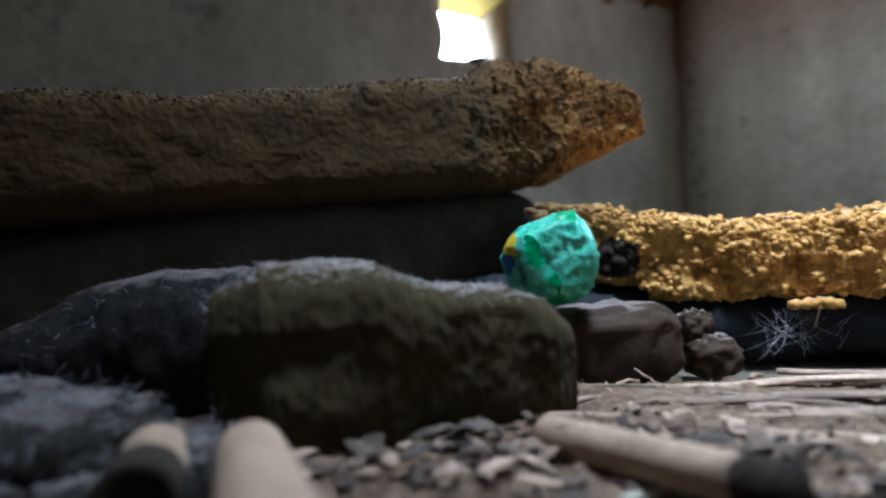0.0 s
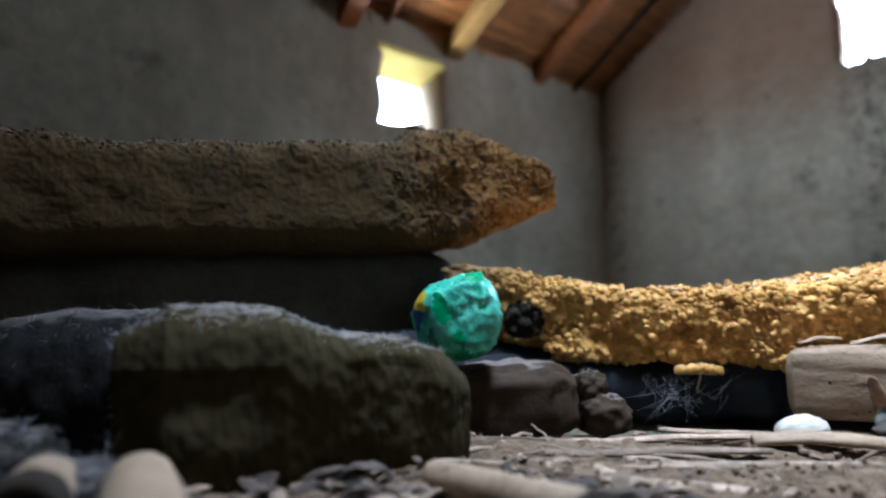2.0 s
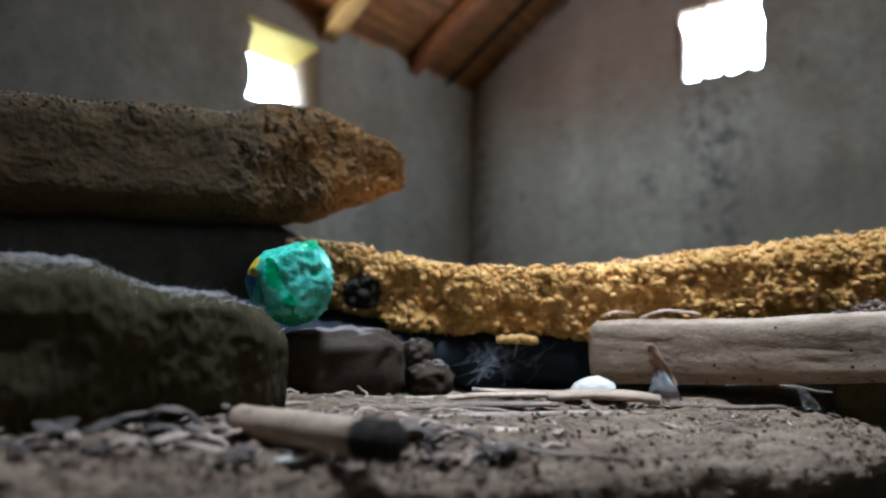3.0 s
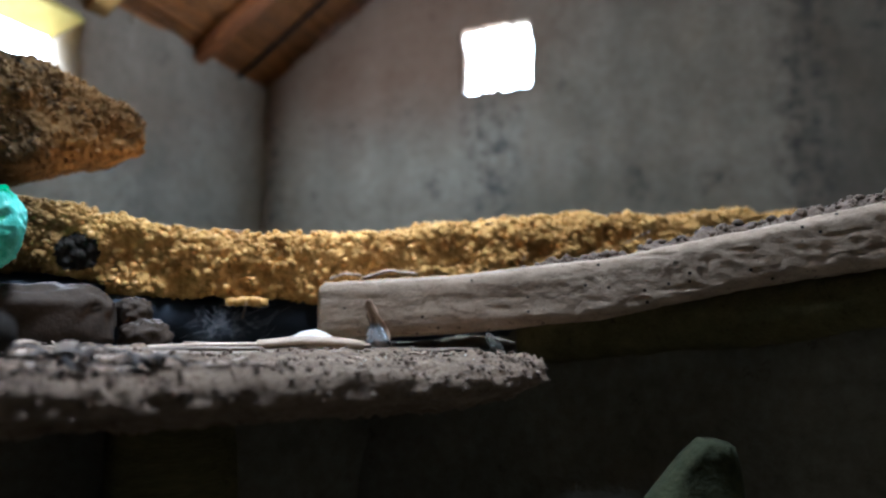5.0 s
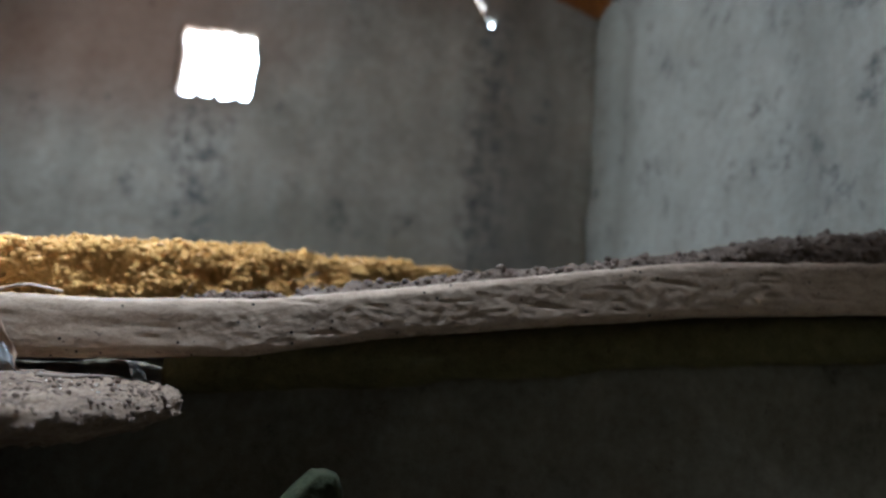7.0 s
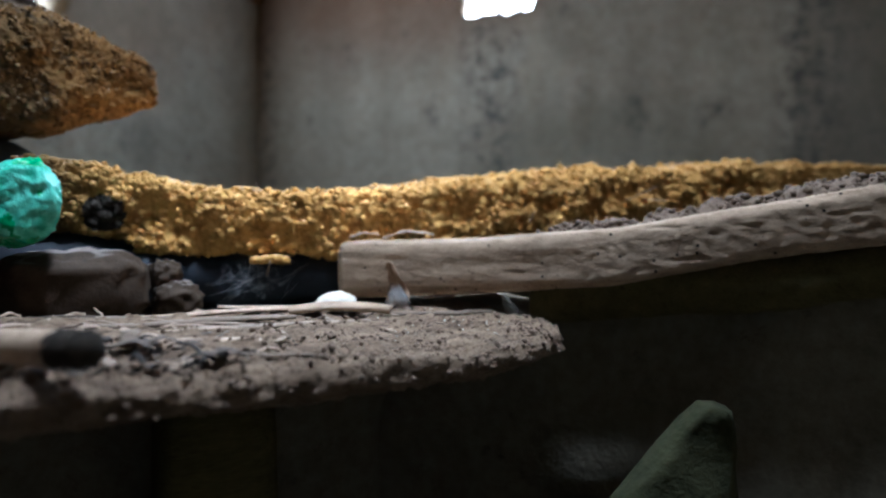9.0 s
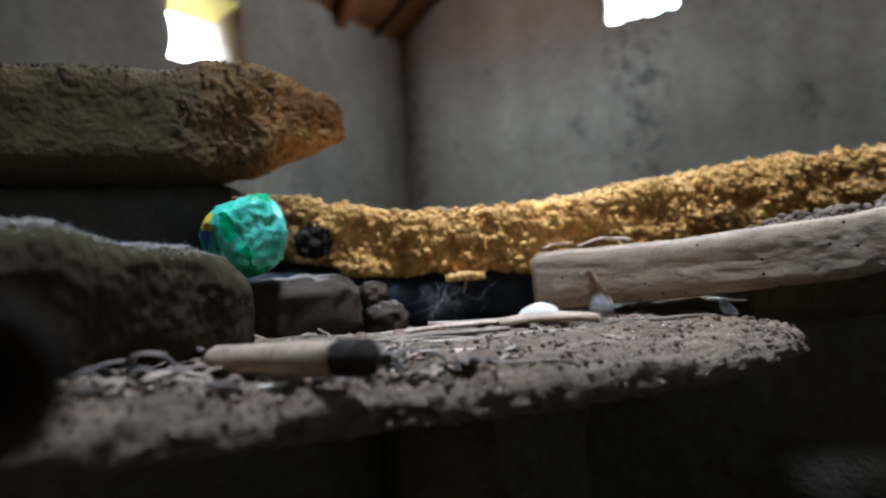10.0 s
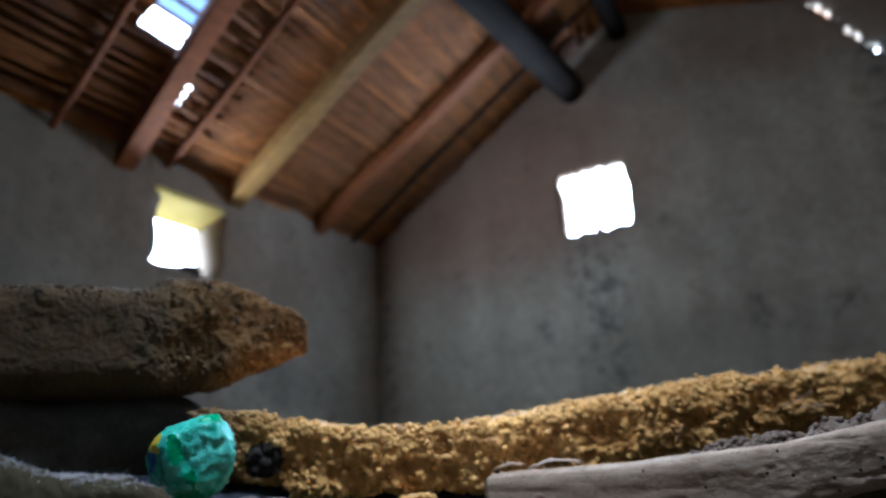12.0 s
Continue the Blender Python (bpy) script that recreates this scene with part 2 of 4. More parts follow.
DEEP_GREEN = material("deep_green_plastic", (0.01, 0.20, 0.06), (0.03, 0.42, 0.16), 18, 0.35, 0.4, 60)
YELLOW_PRINT = material("yellow_print", (0.55, 0.42, 0.02), (0.75, 0.60, 0.05), 10, 0.4, 0.2, 60)
BLUE_PRINT = material("blue_print", (0.02, 0.07, 0.28), (0.04, 0.14, 0.45), 10, 0.4, 0.2, 60)
DUST_CRUST = material("mud_crust", (0.085, 0.060, 0.042), (0.215, 0.158, 0.113), 22, 1.0, 1.0, 140, 0.4, (0.06, 0.045, 0.035), depth=0.008)
CHIP = material("wood_chip", (0.13, 0.092, 0.064), (0.44, 0.335, 0.25), 24, 0.8, 0.8, 90, 0.45, (0.05, 0.036, 0.026), vary=0.6)
COBWEB = material("cobweb", (0.30, 0.30, 0.32), (0.52, 0.52, 0.55), 20, 0.9, 0.1, 60)
DRY_LEAF = material("dry_leaf", (0.20, 0.12, 0.07), (0.40, 0.27, 0.17), 20, 0.7, 0.4, 90)
PALE_LEAF = material("pale_leaf", (0.32, 0.31, 0.24), (0.52, 0.51, 0.42), 16, 0.7, 0.3, 70)
FILM = bpy.data.materials.new("clear_film")
FILM.use_nodes = True
FILM.node_tree.nodes["Principled BSDF"].inputs["Base Color"].default_value = (0.75, 0.74, 0.72, 1)
FILM.node_tree.nodes["Principled BSDF"].inputs["Roughness"].default_value = 0.25
FILM.node_tree.nodes["Principled BSDF"].inputs["Transmission Weight"].default_value = 0.9


# ---- mesh helpers ----
def mesh_object(name, verts, faces, mat, parent=None, label="", smooth=True):
    me = bpy.data.meshes.new(name)
    me.from_pydata([tuple(v) for v in verts], [], faces)
    me.update()
    me.materials.append(mat)
    if smooth:
        me.polygons.foreach_set("use_smooth", [True] * len(me.polygons))
    ob = new(name, me)
    if parent:
        ob.parent = parent
    if label:
        ob["label"] = label
    return ob


def thing(name, label, category, group=""):
    return tagged(new(name), label, category, group)


def fbm(p, s, octaves=4):
    return noise.fractal(Vector(p) * s, 1.0, 2.0, octaves)


def clump(p, s):
    f = noise.voronoi(Vector(p) * s)[0][0]
    return 1.0 - 1.7 * f * f


def spow(c, e):
    return math.copysign(abs(c) ** e, c)


def smoothstep(a, b, x):
    x = min(1, max(0, (x - a) / (b - a)))
    return x * x * (3 - 2 * x)


def lerp_keys(keys, s):
    """Smooth interpolation in a short table of (s, values...)."""
    if s <= keys[0][0]:
        return keys[0][1:]
    for a, b in zip(keys, keys[1:]):
        if s <= b[0]:
            k = (s - a[0]) / (b[0] - a[0])
            return tuple(x + (y - x) * k for x, y in zip(a[1:], b[1:]))
    return keys[-1][1:]


def skin(rings, closed=True):
    """Verts and faces of a skin through equal rings, closed by caps."""
    n = len(rings[0])
    verts = [p for ring in rings for p in ring]
    faces = [(i * n + j, i * n + (j + 1) % n, (i + 1) * n + (j + 1) % n, (i + 1) * n + j) for i in range(len(rings) - 1) for j in range(n)]
    if closed:
        for i, flip in ((0, True), (len(rings) - 1, False)):
            c = len(verts)
            verts.append(sum((Vector(p) for p in rings[i]), Vector()) / n)
            faces += [(c, i * n + (j + 1) % n, i * n + j) if flip else (c, i * n + j, i * n + (j + 1) % n) for j in range(n)]
    return verts, faces


def section(hd, hh, power, around, front):
    """Points round a rounded oblong, evenly spaced, more closely on the near side."""
    pts = []
    for j in range(721):
        a = 2 * math.pi * j / 720
        pts.append((hd * spow(math.cos(a), power), hh * spow(math.sin(a), power)))
    run = [0.0]
    for p, q in zip(pts, pts[1:]):
        near = front if (p[0] + q[0]) / 2 < -0.72 * hd else 1.0
        run.append(run[-1] + math.hypot(q[0] - p[0], q[1] - p[1]) * near)
    out, k = [], 0
    for j in range(around):
        want = run[-1] * j / around
        while run[k + 1] < want:
            k += 1
        f = (want - run[k]) / max(1e-9, run[k + 1] - run[k])
        out.append((pts[k][0] + (pts[k + 1][0] - pts[k][0]) * f, pts[k][1] + (pts[k + 1][1] - pts[k][1]) * f))
    return out


def bar(keys, across, steps, around, power, relief, front=1.0, under=0.0):
    """A long body: keys (s, x, y, z of the middle, half depth, half height); across: horizontal way of the depth;
    relief(p, out) moves each point out; under: how far the near face leans back below."""
    rings = []
    across = Vector(across).normalized()
    s0, s1 = keys[0][0], keys[-1][0]
    for i in range(steps + 1):
        s = s0 + (s1 - s0) * i / steps
        x, y, z, hd, hh = lerp_keys(keys, s)
        end = min(i, steps - i)
        shrink = (0.80, 0.93, 0.98, 1.0)[min(end, 3)]
        ring = []
        for d, h in section(hd, hh, power, around, front):
            lean = under * max(0.0, -h / hh) if d < 0 else 0.0
            p = Vector((x, y, z)) + across * (d * shrink + lean) + Vector((0, 0, h * shrink))
            e = 2 / power - 1
            out = (across * (spow(d / hd, e) / hd) + Vector((0, 0, spow(h / hh, e) / hh))).normalized()
            ring.append(p + out * relief(p, out))
        rings.append(ring)
    return skin(rings)


def lump_mesh(size, power=0.8, n=28, rough=0.08, scale=3.0, seed=0.0, fine=0.0):
    """A rounded block about the origin, uneven, with a flat foot."""
    rings = []
    for i in range(n + 1):
        b = -math.pi / 2 + math.pi * i / n
        ring = []
        for j in range(2 * n):
            a = math.pi * j / n
            d = Vector((spow(math.cos(b), power) * spow(math.cos(a), power), spow(math.cos(b), power) * spow(math.sin(a), power), spow(math.sin(b), power)))
            k = 1 + rough * noise.fractal(d * scale + Vector((seed, 0, 0)), 1.0, 2.0, 4) + fine * clump(d + Vector((seed, 0, 0)), 9)
            ring.append(Vector((d.x * size[0] * k, d.y * size[1] * k, d.z * size[2] * k)))
        rings.append(ring)
    return skin(rings)


def lump(name, place, size, mat, label, category, turn=0, tilt=0, group="", **more):
    v, f = lump_mesh(size, **more)
    ob = mesh_object(name, v, f, mat)
    ob.matrix_world = pose(*place, tilt, 0, turn)
    return tagged(ob, label, category, group)


def stick(name, a, b, radius, mat, parent=None, label="", bend=0.0, around=10, steps=8, wob=0.0, hollow=False, seed=0.0):
    """A round stick from a to b; hollow: with a wall and an open bore."""
    a, b = Vector(a), Vector(b)
    way = (b - a).normalized()
    side = way.cross(Vector((0, 0, 1)))
    side = side.normalized() if side.length > 0.01 else Vector((1, 0, 0))
    up = side.cross(way)
    rings = []

    def ring(f, r):
        c = a.lerp(b, f) + side * (bend * math.sin(math.pi * f))
        return [c + (side * math.cos(2 * math.pi * j / around) + up * math.sin(2 * math.pi * j / around)) * r * (1 + wob * noise.noise(Vector((f * 5 + seed, j * 0.9, seed)))) for j in range(around)]
    if hollow:
        rings.append(ring(0.25, radius * 0.05))
        rings += [ring(0.25, radius * 0.72), ring(0.012, radius * 0.72), ring(0.0, radius * 0.86), ring(0.01, radius)]
    rings += [ring(i / steps, radius) for i in range(1 if hollow else 0, steps + 1)]
    v, f = skin(rings)
    return mesh_object(name, v, f, mat, parent, label)


# ---- walls, floor, roof ----
def wall(name, length, top, opening, m, label, steps_x, steps_z, thick=THICK, seed=0.0, cracks=()):
    """A mud wall: local x along it, y into the wall (away from the room), z up, with one opening (x0, x1, z0, z1)."""
    xs = [length * i / steps_x for i in range(steps_x + 1)]
    if opening:
        for edge in opening[:2]:
            k = min(range(len(xs)), key=lambda i: abs(xs[i] - edge))
            xs[k] = edge
    verts, faces, nz = [], [], steps_z
    fz = [i / nz for i in range(nz + 1)]
    grid = []
    for i, x in enumerate(xs):
        zs = [top(x) * f for f in fz]
        if opening:
            for edge in opening[2:]:
                k = min(range(1, nz), key=lambda q: abs(zs[q] - edge))
                zs[k] = edge
        grid.append(zs)
    for depth in (0, 1):
        for i, x in enumerate(xs):
            for z in grid[i]:
                p = Vector((x + seed, 0.3, z))
                d = 0.030 * noise.fractal(p * 1.3, 1.0, 2.0, 4) + 0.008 * noise.fractal(p * 9, 1.0, 2.0, 3)
                jx = jz = 0.0
                if opening and opening[0] - 0.02 < x < opening[1] + 0.02 and opening[2] - 0.02 < z < opening[3] + 0.02:
                    jx, jz = 0.022 * noise.noise(p * 14), 0.022 * noise.noise(p * 14 + Vector((7, 3, 1)))
                verts.append((x + jx, d if depth == 0 else thick, z + jz))
    n = nz + 1
    base = len(xs) * n

    def keep(i, k):
        if not (0 <= i < len(xs) - 1 and 0 <= k < nz):
            return False
        if opening:
            mx, mz = (xs[i] + xs[i + 1]) / 2, (grid[i][k] + grid[i][k + 1]) / 2
            if opening[0] < mx < opening[1] and opening[2] < mz < opening[3]:
                return False
        mx, mz = (xs[i] + xs[i + 1]) / 2, (grid[i][k] + grid[i][k + 1]) / 2
        return not any(abs(mx - x0 - (z1 - mz) * 0.61) < 0.019 and z0 < mz < z1 for x0, z0, z1 in cracks)
    for i in range(len(xs) - 1):
        for k in range(nz):
            if not keep(i, k):
                continue
            q = (i * n + k, (i + 1) * n + k, (i + 1) * n + k + 1, i * n + k + 1)
            faces.append(q)
            faces.append(tuple(x + base for x in reversed(q)))
            for (di, dk, e0, e1) in ((0, -1, 0, 1), (1, 0, 1, 2), (0, 1, 2, 3), (-1, 0, 3, 0)):
                if not keep(i + di, k + dk):
                    faces.append((q[e1], q[e0], q[e0] + base, q[e1] + base))
    ob = mesh_object(name, verts, faces, PLASTER)
    ob.matrix_world = m
    return tagged(ob, label, "wall", kind="structure")


def room_matrix(u, v, way, out):
    m = Matrix((way, out, Vector((0, 0, 1)))).transposed().to_4x4()
    m.translation = at_room(u, v, 0)
    return m


wall("wall_long", LENGTH + THICK, lambda x: EAVE + 0.02, (LENGTH - 1.46, LENGTH - 1.15, 1.45, 1.735), room_matrix(-LENGTH, 0, U, -V), "long mud-plastered wall with a small square opening under the eaves", 130, 50, thick=0.16, seed=1)
wall("wall_gable", WIDTH, lambda x: roof_z(x) + 0.02, (1.10, 1.43, 1.71, 2.03), room_matrix(0, 0, V, U), "stained mud-plastered gable wall with a square opening high up", 110, 80, thick=0.08, seed=11, cracks=((2.34, 2.47, 2.58), (2.42, 2.33, 2.45), (2.51, 2.22, 2.30))).data.materials[0] = GABLE_PLASTER
wall("wall_right", LENGTH + THICK, lambda x: roof_z(WIDTH) + 0.02, None, room_matrix(THICK, WIDTH, -U, V), "pitted pale mud-plastered wall", 120, 46, seed=21).data.materials[0] = PITTED
wall("wall_back", WIDTH, lambda x: roof_z(WIDTH - x) + 0.02, None, room_matrix(-LENGTH, WIDTH, -V, -U), "plain mud-plastered back wall", 60, 50, seed=31)
HANGING = (((-2.34, 0.03, 1.965), (-2.358, 0.05, 1.845), 0.007), ((-2.166, 0.03, 1.935), (-2.20, 0.05, 1.825), 0.006), ((-1.55, 0.03, 1.87), (-1.545, 0.05, 1.78), 0.004), ((-1.30, 0.02, 1.87), (-1.28, 0.04, 1.81), 0.003), ((-0.95, 0.02, 1.87), (-0.955, 0.04, 1.80), 0.003))


def bright_sky(name, m, half):
    v = [(-half, 0, -half), (half, 0, -half), (half, 0, half), (-half, 0, half)]
    mat = bpy.data.materials.new("bright_sky")
    mat.use_nodes = True
    nt = mat.node_tree
    em = nt.nodes.new("ShaderNodeEmission")
    em.inputs[0].default_value, em.inputs[1].default_value = (1.0, 0.99, 0.97, 1), 12.0
    nt.links.new(em.outputs[0], nt.nodes["Material Output"].inputs[0])
    ob = mesh_object(name, v, [(0, 1, 2, 3)], mat, smooth=False)
    ob.matrix_world = m
    return tagged(ob, "bright hazy daylight outside the opening", "sky", kind="structure")


bright_sky("backdrop_long", room_matrix(-0.10, -1.6, U, -V) @ pose(0, 0, 2.0), 1.9)
bright_sky("backdrop_gable", room_matrix(1.6, 1.9, V, U) @ pose(0, 0, 2.4), 2.2)
# clay lining of the opening in the long wall, bounced daylight painted yellow
fl = []
for i in range(2):
    for (u, v, z) in ((-1.475, 0.0, 0), (-1.135, 0.0, 0), (-1.135, 0.155, 0), (-1.475, 0.155, 0)):
        fl.append((u, v, 1.75 if i else (1.73 if v == 0 else 1.68)))
lining = mesh_object("lintel", fl, [(0, 3, 2, 1), (4, 5, 6, 7), (0, 1, 5, 4), (1, 2, 6, 5), (2, 3, 7, 6), (3, 0, 4, 7)], BOUNCE_YELLOW_CLAY, smooth=False)
lining.matrix_world = ROOM
tagged(lining, "clay lintel over the wall opening with yellow bounced daylight in its colour", "lintel", kind="structure")

fv = []
for i in range(61):
    for j in range(45):
        u, v = -LENGTH + (LENGTH + 0.0) * i / 60, WIDTH * j / 44
        fv.append(at_room(u, v, 0.02 * fbm((u, v, 0), 2.5)))
FLOOR = material("trodden_floor", (0.10, 0.085, 0.064), (0.20, 0.17, 0.13), 5, 1.0, 0.6, 40, 0.3)
floor = mesh_object("floor", fv, [(i * 45 + j, i * 45 + j + 1, (i + 1) * 45 + j + 1, (i + 1) * 45 + j) for i in range(60) for j in range(44)], FLOOR)
tagged(floor, "dark trodden earth floor", "floor", kind="structure")
gv = []
RAD = [2.0, 4.0, 8.0, 20.0, 80.0, 600.0, 4000.0]
for r in RAD:
    gv += [(r * math.cos(a * math.pi / 16), r * math.sin(a * math.pi / 16), -0.12) for a in range(32)]
ground = mesh_object("ground", gv + [(0, 0, -0.12)], [(i * 32 + a, (i + 1) * 32 + a, (i + 1) * 32 + (a + 1) % 32, i * 32 + (a + 1) % 32) for i in range(6) for a in range(32)] + [(224, a, (a + 1) % 32) for a in range(32)], material("dry_ground", (0.28, 0.21, 0.12), (0.42, 0.33, 0.2), 0.5, 1.0, 0.4, 6))
tagged(ground, "dry bare earth outside the hut", "ground", kind="structure")

# roof: thatch layer with worn-through holes, over reeds, over rafters
SLOPE = math.sqrt(1 + PITCH * PITCH)


def worn(u, v):
    if v < RIDGE:
        return (-1.83 < u < -1.64 and 0.29 < v < 0.60) or (-1.58 < u < -1.49 and (0.13 < v < 0.25 or 0.02 < v < 0.09)) or (-0.18 < u < -0.10 and 1.19 < v < 1.29) or (-0.42 < u < -0.37 and 1.27 < v < 1.31) or (-0.57 < u < -0.52 and 1.18 < v < 1.25) or (-0.46 < u < -0.43 and 0.10 < v < 0.13)
    return False


def smoke_hole(u, v):
    return abs(u + 2.20) < 0.24 and abs(v - 1.52) < 0.20


tv, tf = [], []
NU, NV = 264, 176
for i in range(NU + 1):
    for j in range(NV + 1):
        u, v = -5.3 + 5.8 * i / NU, -0.20 + (WIDTH + 0.55) * j / NV
        tv.append(at_room(u, v, roof_z(v) + 0.045 + 0.012 * noise.noise(Vector((u * 9, v * 9, 0)))))
for i in range(NU):
    for j in range(NV):
        u, v = -5.3 + 5.8 * (i + 0.5) / NU, -0.20 + (WIDTH + 0.55) * (j + 0.5) / NV
        if not worn(u, v) and not smoke_hole(u, v):
            q = (i * (NV + 1) + j, i * (NV + 1) + j + 1, (i + 1) * (NV + 1) + j + 1, (i + 1) * (NV + 1) + j)
            tf.append(q)
roof = mesh_object("roof", tv, tf, THATCH)
tagged(roof, "dark thatch roof with worn-through holes", "roof", kind="structure")
sol = roof.modifiers.new("thickness", "SOLIDIFY")
sol.thickness, sol.offset = 0.06, 1

# along the wall, half width, half height, drift of the upper end, timber
rafters = [(-1.09, 0.045, 0.040, -0.06, PALE_TIMBER), (-0.54, 0.034, 0.030, 0.02, ROOF_WOOD), (-1.61, 0.040, 0.035, -0.26, ROOF_WOOD), (-1.87, 0.014, 0.014, -0.20, ROOF_WOOD), (-1.43, 0.013, 0.012, -0.12, ROOF_WOOD), (-0.24, 0.012, 0.012, 0.0, SOOTY_LOG), (-2.75, 0.04, 0.035, -0.1, ROOF_WOOD), (-3.3, 0.03, 0.03, 0.0, ROOF_WOOD), (-3.9, 0.04, 0.035, 0.0, ROOF_WOOD), (-4.5, 0.03, 0.03, 0.0, ROOF_WOOD)]
for side in (0, 1):
    for u, hw, hh, drift, mat in rafters:
        rings = []
        for i in range(13):
            v = -0.16 + (RIDGE + 0.14) * i / 12
            w = v if side == 0 else 2 * RIDGE - v
            c = at_room(u + drift * v / RIDGE + 0.022 * noise.noise(Vector((u * 7, v * 1.9, side))), w, roof_z(w) - hh - 0.004)
            k = 1 + 0.10 * noise.noise(Vector((u * 3, v * 3, 4)))
            rings.append([c + U * (hw * k * spow(math.cos(a), 0.22 if hw > 0.025 else 1)) + Vector((0, 0, hh * spow(math.sin(a), 0.22 if hw > 0.025 else 1))) for a in [2 * math.pi * j / 12 for j in range(12)]])
        v_, f_ = skin(rings)
        mesh_object("rafter", v_, f_, mat, roof, smooth=hw < 0.025)
stick("purlin", at_room(0.18, 1.24, 2.500), at_room(-LENGTH, 0.85, 2.25), 0.072, SOOTY_LOG, roof, "thick sooty round purlin", bend=0.03, around=18, steps=20, wob=0.10)
stick("ridge_pole", at_room(0.3, RIDGE, 2.74), at_room(-2.0, RIDGE, 2.74), 0.05, SOOTY_LOG, roof, "sooty ridge pole", around=14, steps=12, wob=0.08)

# reeds of the slope that is seen: one mesh in three bends, each reed its own piece
reed_meshes = []
for k in range(4):
    rings = []
    for i in range(9):
        x = -1.42 + 2.84 * i / 8
        y, z = 0.010 * math.sin(i * 0.9 + k * 2), 0.005 * math.cos(i * 1.3 + k)
        r = 0.0078 + 0.0012 * math.sin(i * 2.1 + k)
        rings.append([(x, y + r * math.cos(a * math.pi / 3), z + r * math.sin(a * math.pi / 3)) for a in range(6)])
    v_, f_ = skin(rings)
    me = bpy.data.meshes.new("reed")
    me.from_pydata([tuple(p) for p in v_], [], f_)
    me.materials.append(REED)
    me.polygons.foreach_set("use_smooth", [True] * len(me.polygons))
    reed_meshes.append(me)
rng = random.Random(4)
for row in range(146):
    v = 0.0 + row * 0.01125 + rng.uniform(-0.002, 0.002)
    if v > RIDGE - 0.03:
        break
    for half in (0, 1):
        u = -1.10 + rng.uniform(-0.12, 0.12) if half == 0 else -3.75 + rng.uniform(-0.1, 0.1)
        if (0.29 < v < 0.60 and row % 4) or (not half and (0.13 < v < 0.25 or 0.02 < v < 0.09) and row % 3):
            continue
        if not half and 1.17 < v < 1.35:
            u -= 0.95
        if abs(v - 1.52) < 0.22:
            u += -0.1 if half else 0.6
        ob = new("reed", reed_meshes[rng.randrange(4)])
        m = ROOM @ pose(u, -v, roof_z(v) + 0.008 + rng.uniform(0, 0.006), 0, 0, rng.uniform(-0.35, 0.35))
        ob.parent = roof
        ob.matrix_world = m
# finer canes between them
rv, rf = [], []
for row in range(290):
    v = 0.006 + row * 0.0056 + rng.uniform(-0.002, 0.002)
    if v > RIDGE - 0.05:
        break
    for u0, u1 in ((-4.9, -3.4), (-3.4, -1.95 if 1.30 < v else -1.66), (-1.66, -1.46), (-1.44, -0.6), (-0.6, 0.0)):
        if (u1 > -1.96 and u0 < -1.5 and (0.27 < v < 0.62 or 0.11 < v < 0.27 or v < 0.11)) or (u0 > -0.7 and 1.16 < v < 1.36) or (u1 > -1.98 and u0 < -1.7 and v > 1.3):
            continue
        a, b, r = u0 + rng.uniform(-0.1, 0.1), u1 + rng.uniform(-0.1, 0.1), rng.uniform(0.0025, 0.0042)
        tilt = rng.uniform(-0.006, 0.006)
        rings = [[at_room(a + (b - a) * i / 4, v + tilt * i / 4 + r * math.cos(q * math.pi / 2), roof_z(v) + 0.004 + 0.002 * math.sin(i * 2 + row) + r * math.sin(q * math.pi / 2)) for q in range(4)] for i in range(5)]
        v_, f_ = skin(rings)
        rf += [tuple(i + len(rv) for i in q) for q in f_]
        rv += v_
tagged(mesh_object("fine_cane", rv, rf, REED, roof), kind="stuff")
# the other slope's reeds, uncounted
rv, rf = [], []
for row in range(140):
    v = RIDGE + 0.03 + row * 0.0115
    if v > WIDTH + 0.1:
        break
    for (u0, u1) in ((-5.0, -2.6), (-1.9 if v < 1.8 else -2.6, 0.3)):
        pts = [(u0 + (u1 - u0) * i / 5) for i in range(6)]
        if any(worn(q / 50, v) for q in range(-20, 0)):
            pts = [p for p in pts if p < -0.30] + [-0.31]
        rings = [[at_room(u, v + 0.006 * math.cos(a * math.pi / 2.5) + 0.006 * noise.noise(Vector((u, v * 40, 0))), roof_z(v) + 0.008 + 0.006 * math.sin(a * math.pi / 2.5)) for a in range(5)] for u in sorted(pts)]
        v_, f_ = skin(rings)
        rf += [tuple(i + len(rv) for i in q) for q in f_]
        rv += v_
tagged(mesh_object("reed_layer", rv, rf, REED, roof), kind="stuff")

# ---- raised bed: mud bench, front plank, cross beam ----
bv, bf = [], []
XS = [-1.55 + 4.9 * i / 100 for i in range(101)]
for x in XS:
    far_y = 3.135 + (x - 1.128) * 0.646 / 0.763 if x < 1.128 else 3.135
    far_y = min(far_y, 1.75, 3.135 - 0.763 * (x - 1.128) / 0.646 if x > 1.128 else 9)
    front = 0.70 + 0.02 * fbm((x, 0, 0), 3) + 0.20 * smoothstep(0.6, 0.95, x)
    prof = [(front + 0.06, -0.02), (front + 0.03, 0.2), (front + 0.02, 0.4), (front, 0.55), (front + 0.02, 0.592)] + [(front + 0.02 + (max(far_y, front + 0.1) - front - 0.02) * k / 10, 0.602) for k in range(1, 11)]
    bv += [Vector((x, y, z + 0.012 * fbm((x, y, z), 6))) for y, z in prof]
NP = 15
